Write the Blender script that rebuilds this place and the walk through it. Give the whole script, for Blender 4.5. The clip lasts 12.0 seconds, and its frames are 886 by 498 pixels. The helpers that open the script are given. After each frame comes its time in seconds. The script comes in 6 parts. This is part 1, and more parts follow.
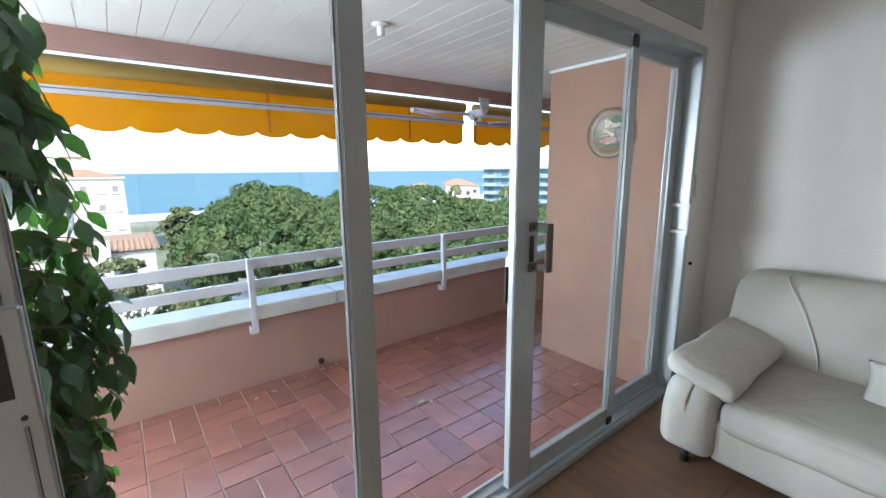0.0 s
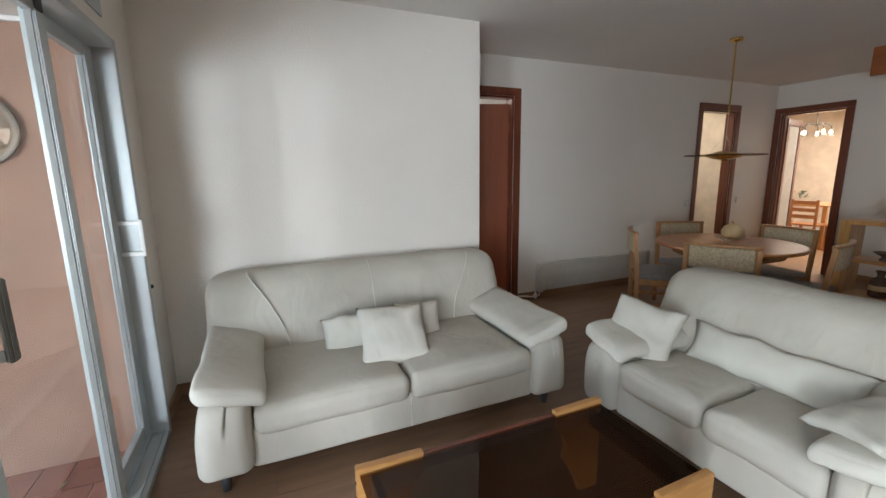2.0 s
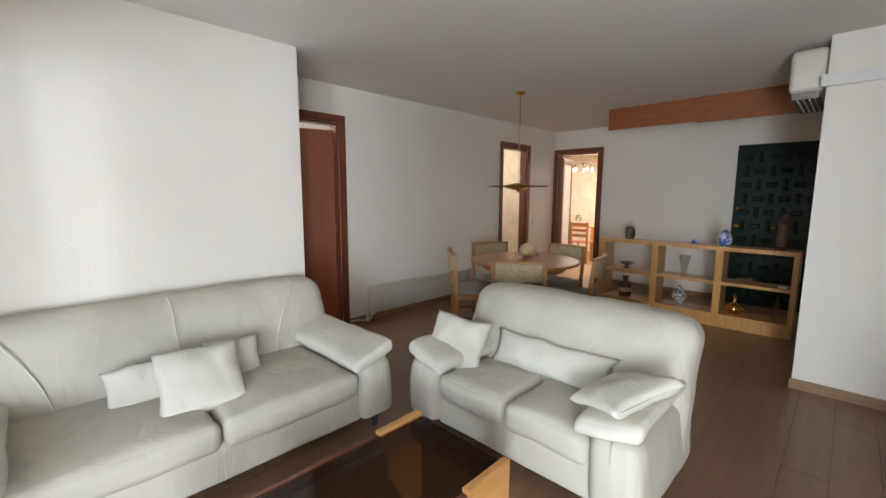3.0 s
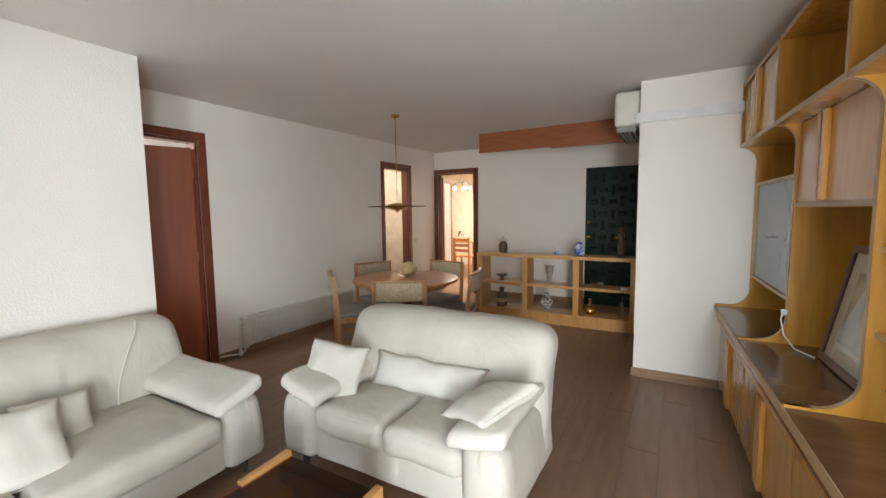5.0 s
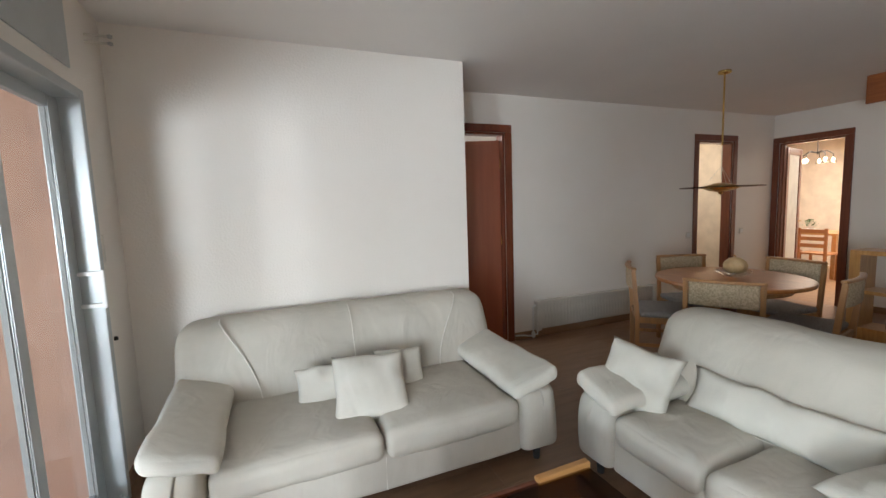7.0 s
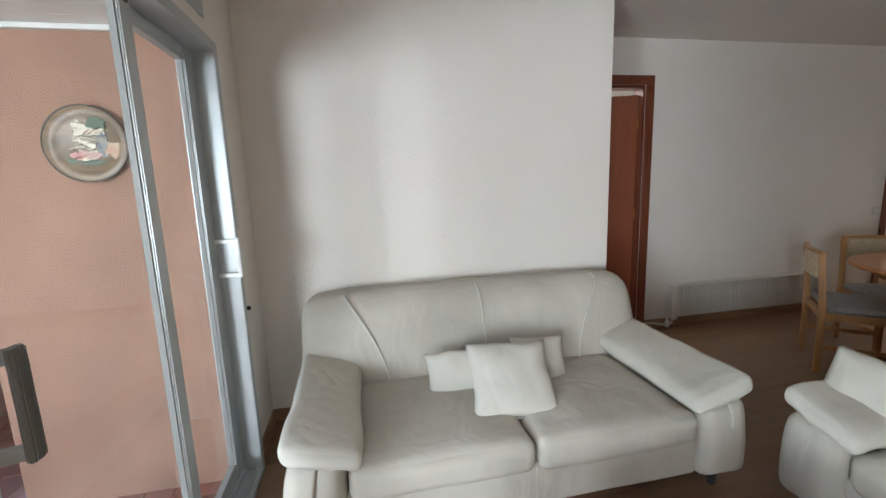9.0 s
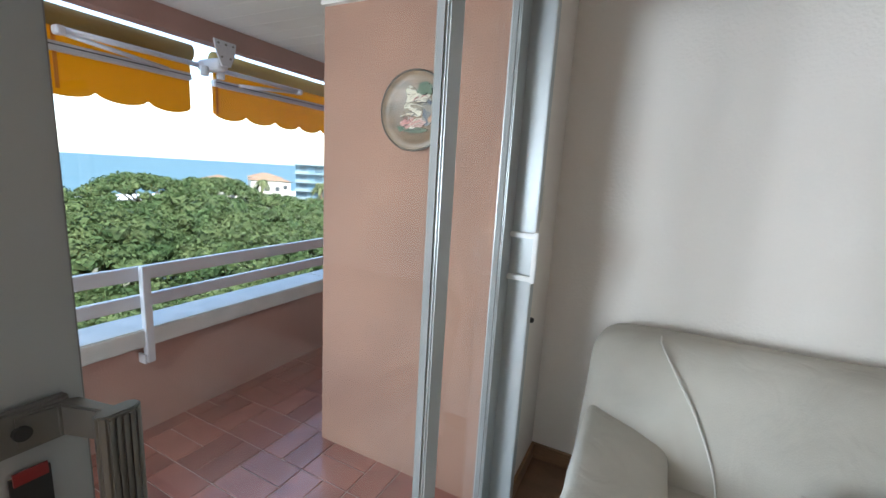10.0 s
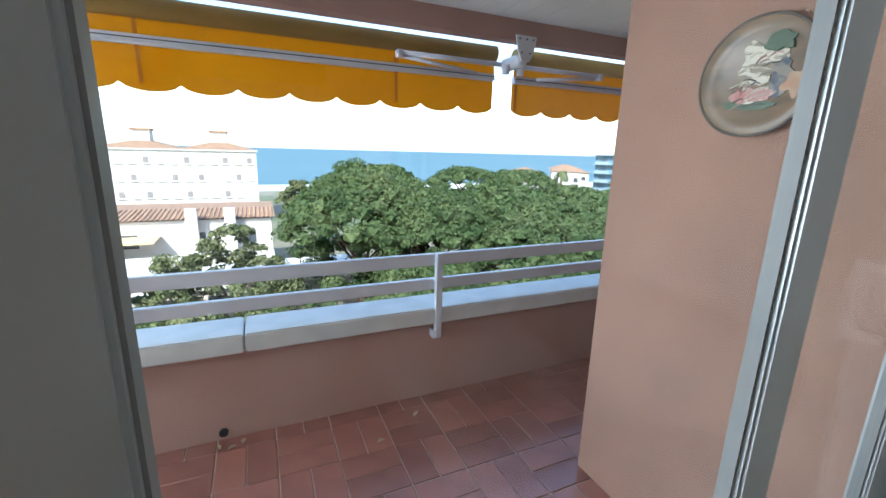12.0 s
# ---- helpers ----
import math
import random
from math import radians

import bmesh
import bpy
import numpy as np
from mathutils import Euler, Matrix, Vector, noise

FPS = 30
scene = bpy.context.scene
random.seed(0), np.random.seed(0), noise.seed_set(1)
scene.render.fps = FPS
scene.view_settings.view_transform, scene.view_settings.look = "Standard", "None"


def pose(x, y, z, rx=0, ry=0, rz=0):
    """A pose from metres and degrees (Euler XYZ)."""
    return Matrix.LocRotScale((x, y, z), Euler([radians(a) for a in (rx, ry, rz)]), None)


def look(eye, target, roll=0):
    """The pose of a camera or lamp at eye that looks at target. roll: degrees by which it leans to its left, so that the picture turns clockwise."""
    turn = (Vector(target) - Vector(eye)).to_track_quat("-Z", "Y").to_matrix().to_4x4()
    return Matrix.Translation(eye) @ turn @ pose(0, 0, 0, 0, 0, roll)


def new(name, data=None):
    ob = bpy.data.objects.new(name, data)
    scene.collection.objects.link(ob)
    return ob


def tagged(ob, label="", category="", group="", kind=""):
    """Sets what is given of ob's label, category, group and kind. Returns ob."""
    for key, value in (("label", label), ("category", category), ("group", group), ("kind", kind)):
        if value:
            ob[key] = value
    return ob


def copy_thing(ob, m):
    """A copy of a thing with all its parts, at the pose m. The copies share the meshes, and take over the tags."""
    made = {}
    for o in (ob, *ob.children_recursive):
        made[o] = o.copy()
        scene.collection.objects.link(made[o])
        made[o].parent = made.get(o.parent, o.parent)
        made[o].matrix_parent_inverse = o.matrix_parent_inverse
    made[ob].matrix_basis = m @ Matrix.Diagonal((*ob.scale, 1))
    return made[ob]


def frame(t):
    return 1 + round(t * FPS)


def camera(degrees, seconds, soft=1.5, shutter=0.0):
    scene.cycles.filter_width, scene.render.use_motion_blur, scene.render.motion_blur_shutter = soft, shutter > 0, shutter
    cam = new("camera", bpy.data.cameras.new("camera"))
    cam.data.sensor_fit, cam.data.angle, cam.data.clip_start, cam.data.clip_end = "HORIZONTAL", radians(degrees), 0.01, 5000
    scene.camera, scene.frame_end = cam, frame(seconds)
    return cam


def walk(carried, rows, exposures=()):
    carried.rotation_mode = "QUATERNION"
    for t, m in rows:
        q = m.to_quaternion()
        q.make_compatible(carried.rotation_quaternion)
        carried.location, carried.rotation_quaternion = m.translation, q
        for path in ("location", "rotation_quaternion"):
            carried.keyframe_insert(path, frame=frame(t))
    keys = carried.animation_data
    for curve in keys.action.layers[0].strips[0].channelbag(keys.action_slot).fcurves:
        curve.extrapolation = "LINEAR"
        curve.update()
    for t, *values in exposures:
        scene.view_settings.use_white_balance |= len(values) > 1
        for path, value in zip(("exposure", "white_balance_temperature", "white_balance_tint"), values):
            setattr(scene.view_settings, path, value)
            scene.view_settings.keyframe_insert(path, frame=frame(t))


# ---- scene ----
cam = camera(93.7, 12.0)
PATH = [
    (0, (0.046, -1.034, 1.380), (1.256, 0.513, 1.003), -0.5),

    (0.5, (0.136, -0.844, 1.395), (1.800, 0.188, 0.988), -0.4),

    (1, (0.125, -0.735, 1.398), (2.031, -0.311, 0.964), -2.0),

    (1.5, (0.168, -0.656, 1.389), (2.127, -0.804, 1.013), -1.6),

    (2, (0.138, -0.600, 1.391), (1.943, -1.379, 1.025), -0.8),

    (2.5, (0.109, -0.629, 1.401), (1.688, -1.818, 1.091), 0.1),

    (3, (0.050, -0.650, 1.410), (1.437, -2.067, 1.150), 0.3),

    (3.5, (0.012, -0.664, 1.415), (1.255, -2.215, 1.195), -0.2),

    (5.5, (-0.052, -0.716, 1.451), (0.908, -2.461, 1.268), -0.7),

    (6, (-0.027, -0.725, 1.443), (1.116, -2.357, 1.271), -1.7),

    (6.5, (0.049, -0.732, 1.436), (1.580, -2.008, 1.271), -2.1),

    (7, (0.184, -0.793, 1.426), (2.024, -1.549, 1.217), -2.0),

    (7.2, (0.174, -0.801, 1.415), (2.066, -1.408, 1.192), -1.9),

    (9, (0.605, -0.590, 1.404), (2.540, -0.969, 1.074), -2.0),

    (9.5, (0.915, -0.482, 1.388), (2.875, -0.248, 1.069), 1.1),

    (10, (1.181, -0.393, 1.361), (2.939, 0.490, 1.002), 3.4),

    (10.5, (1.305, -0.271, 1.369), (2.562, 1.226, 0.950), 2.1),

    (11, (1.364, -0.244, 1.373), (2.259, 1.479, 0.894), 0.9),

    (11.5, (1.375, -0.247, 1.368), (2.275, 1.476, 0.899), 1.5),

    (12, (1.404, -0.248, 1.381), (2.197, 1.530, 0.922), 1.5),

]
walk(cam, [(t, look(eye, target, roll)) for t, eye, target, roll in PATH],
     exposures=[(0, 1.92, 5850, 6), (1.5, 1.87, 6150, 8), (2.5, 2.32, 6350, 8), (6, 2.74, 6550, 9), (7, 2.26, 6400, 9), (9, 2.18, 6300, 8), (10.5, 2.0, 5950, 7), (12, 1.88, 5800, 6)])

# ---- world, sun, lights ----
SUN_ELEVATION, SUN_AZIMUTH = 42.0, 215.0      # azimuth: degrees from +y, clockwise towards +x
world = bpy.data.worlds.new("world")
scene.world = world
world.use_nodes = True
wn = world.node_tree
sky = wn.nodes.new("ShaderNodeTexSky")
sky.sky_type, sky.sun_disc = "NISHITA", False
sky.sun_elevation, sky.sun_rotation = radians(SUN_ELEVATION), radians(SUN_AZIMUTH)
sky.air_density, sky.dust_density = 1.0, 1.2
wn.links.new(sky.outputs[0], wn.nodes["Background"].inputs[0])
wn.nodes["Background"].inputs[1].default_value = 0.15


def lamp(name, kind, energy, m, color=(1, 1, 1), **props):
    data = bpy.data.lights.new(name, kind)
    data.energy, data.color = energy, color
    for key, value in props.items():
        if key == "size": data.size = value
        if key == "size_y": data.shape, data.size_y = "RECTANGLE", value
        if key == "angle": data.angle = value
        if key == "spread": data.spread = value
        if key == "radius": data.shadow_soft_size = value
    ob = new(name, data)
    ob.matrix_world = m
    return ob


az, el = radians(SUN_AZIMUTH), radians(SUN_ELEVATION)
toward = Vector((math.sin(az) * math.cos(el), math.cos(az) * math.cos(el), math.sin(el)))
lamp("sun", "SUN", 2.4, look(toward * 30, (0, 0, 0)), (1, 0.94, 0.84), angle=radians(0.5))
lamp("balcony_sky_light", "AREA", 36.0, look((-1.85, 1.75, 1.12), (2.9, -1.2, 1.05)), (0.82, 0.91, 1.0), size=2.3, size_y=1.1, spread=radians(145))
lamp("window_light", "AREA", 18.0, look((-1.15, 1.75, 1.15), (0.7, -6.5, 1.25)), (0.88, 0.94, 1.0), size=0.9, size_y=1.85, spread=radians(120))
lamp("door_light", "AREA", 6.0, look((-0.61, -0.03, 1.05), (0.2, -6.5, 1.15)), (0.86, 0.93, 1.0), size=0.6, size_y=1.85, spread=radians(170))
lamp("kitchen_light", "AREA", 23.0, look((3.6, -9.3, 2.4), (3.7, -9.0, 0)), (1, 0.87, 0.74), size=1.6, size_y=1.2)
# added fill lamp without a fitting, to brighten the gap over door_leaf
lamp("bedroom_light", "AREA", 10.0, look((4.8, -1.6, 2.3), (4.6, -3.0, 0.6)), (0.95, 0.97, 1.0), size=1.0, size_y=0.8)
lamp("corridor_light", "AREA", 3.0, look((4.6, -6.1, 2.4), (4.6, -6.1, 0)), (1, 0.86, 0.7), size=0.5, size_y=0.8)

# ---- materials ----


def mat(name, color, rough=0.6, metal=0.0, second=None, scale=6.0, detail=4.0, bump=0.0, bump_scale=60.0, stretch=(1, 1, 1),
        vary=0.0, coat=0.0, mix=(0.35, 0.65), spec=0.5, trans=0.0, subsurface=0.0, rough2=None, island=False, folds=0.0):
    """A principled material with two scales of variation: colour clouds or grain between two colours, and a fine bump."""
    m = bpy.data.materials.new(name)
    m.use_nodes = True
    nt = m.node_tree
    b = nt.nodes["Principled BSDF"]
    b.inputs["Roughness"].default_value = rough
    b.inputs["Metallic"].default_value = metal
    b.inputs["Specular IOR Level"].default_value = spec
    b.inputs["Coat Weight"].default_value = coat
    b.inputs["Coat Roughness"].default_value = 0.12
    b.inputs["Transmission Weight"].default_value = trans
    second = second or tuple(c * 0.86 for c in color)
    tc = nt.nodes.new("ShaderNodeTexCoord")
    mp = nt.nodes.new("ShaderNodeMapping")
    mp.inputs["Scale"].default_value = stretch
    nt.links.new(tc.outputs["Object"], mp.inputs[0])
    no = nt.nodes.new("ShaderNodeTexNoise")
    no.inputs["Scale"].default_value, no.inputs["Detail"].default_value = scale, detail
    nt.links.new(mp.outputs[0], no.inputs["Vector"])
    rp = nt.nodes.new("ShaderNodeMapRange")
    rp.inputs["From Min"].default_value, rp.inputs["From Max"].default_value = mix
    nt.links.new(no.outputs["Fac"], rp.inputs[0])
    mx = nt.nodes.new("ShaderNodeMix")
    mx.data_type = "RGBA"
    mx.inputs["A"].default_value, mx.inputs["B"].default_value = (*color, 1), (*second, 1)
    nt.links.new(rp.outputs[0], mx.inputs["Factor"])
    out = mx.outputs["Result"]
    if vary:
        rnd = nt.nodes.new("ShaderNodeNewGeometry" if island else "ShaderNodeObjectInfo").outputs["Random Per Island" if island else "Random"]
        mr = nt.nodes.new("ShaderNodeMapRange")
        mr.inputs["To Min"].default_value, mr.inputs["To Max"].default_value = 1 - vary, 1 + vary
        nt.links.new(rnd, mr.inputs[0])
        hs = nt.nodes.new("ShaderNodeHueSaturation")
        nt.links.new(mr.outputs[0], hs.inputs["Value"])
        nt.links.new(out, hs.inputs["Color"])
        out = hs.outputs[0]
    nt.links.new(out, b.inputs["Base Color"])
    if rough2 is not None:
        rr = nt.nodes.new("ShaderNodeMapRange")
        rr.inputs["To Min"].default_value, rr.inputs["To Max"].default_value = rough, rough2
        n3 = nt.nodes.new("ShaderNodeTexNoise")
        n3.inputs["Scale"].default_value = scale * 0.6
        nt.links.new(tc.outputs["Object"], n3.inputs["Vector"])
        nt.links.new(n3.outputs["Fac"], rr.inputs[0])
        nt.links.new(rr.outputs[0], b.inputs["Roughness"])
    if bump:
        n2 = nt.nodes.new("ShaderNodeTexNoise")
        n2.inputs["Scale"].default_value, n2.inputs["Detail"].default_value = bump_scale, 5.0
        nt.links.new(mp.outputs[0], n2.inputs["Vector"])
        bp = nt.nodes.new("ShaderNodeBump")
        bp.inputs["Strength"].default_value, bp.inputs["Distance"].default_value = min(1.0, bump), 0.01
        nt.links.new(n2.outputs["Fac"], bp.inputs["Height"])
        nt.links.new(bp.outputs[0], b.inputs["Normal"])
        if folds:
            m4 = nt.nodes.new("ShaderNodeMapping")
            m4.inputs["Scale"].default_value = (1.0, 1.0, 0.28)
            nt.links.new(tc.outputs["Object"], m4.inputs[0])
            n4 = nt.nodes.new("ShaderNodeTexNoise")
            n4.inputs["Scale"].default_value, n4.inputs["Detail"].default_value, n4.inputs["Distortion"].default_value = 7.0, 2.5, 0.9
            nt.links.new(m4.outputs[0], n4.inputs["Vector"])
            b4 = nt.nodes.new("ShaderNodeBump")
            b4.inputs["Strength"].default_value, b4.inputs["Distance"].default_value = folds, 0.05
            nt.links.new(n4.outputs["Fac"], b4.inputs["Height"])
            nt.links.new(b4.outputs[0], bp.inputs["Normal"])
    return m


def glass_mat(name, tint, shine=0.08, rough=0.0):
    """Thin pane glass: mostly clear, with a Fresnel reflection."""
    m = bpy.data.materials.new(name)
    m.use_nodes = True
    nt = m.node_tree
    nt.nodes.remove(nt.nodes["Principled BSDF"])
    tr = nt.nodes.new("ShaderNodeBsdfTransparent")
    tr.inputs[0].default_value = (*tint, 1)
    gl = nt.nodes.new("ShaderNodeBsdfGlossy")
    gl.inputs["Roughness"].default_value = rough
    lw = nt.nodes.new("ShaderNodeLayerWeight")
    lw.inputs[0].default_value = 0.5
    pw = nt.nodes.new("ShaderNodeMath")
    pw.operation = "POWER"
    pw.inputs[1].default_value = 5.0
    nt.links.new(lw.outputs["Facing"], pw.inputs[0])
    ad = nt.nodes.new("ShaderNodeMath")
    ad.operation = "MULTIPLY_ADD"
    ad.inputs[1].default_value, ad.inputs[2].default_value = 0.5, shine
    nt.links.new(pw.outputs[0], ad.inputs[0])
    mx = nt.nodes.new("ShaderNodeMixShader")
    nt.links.new(ad.outputs[0], mx.inputs[0])
    nt.links.new(tr.outputs[0], mx.inputs[1])
    nt.links.new(gl.outputs[0], mx.inputs[2])
    nt.links.new(mx.outputs[0], nt.nodes["Material Output"].inputs[0])
    return m


def glow_mat(name, color, strength):
    m = mat(name, color)
    b = m.node_tree.nodes["Principled BSDF"]
    b.inputs["Emission Color"].default_value = (*color, 1)
    b.inputs["Emission Strength"].default_value = strength
    return m


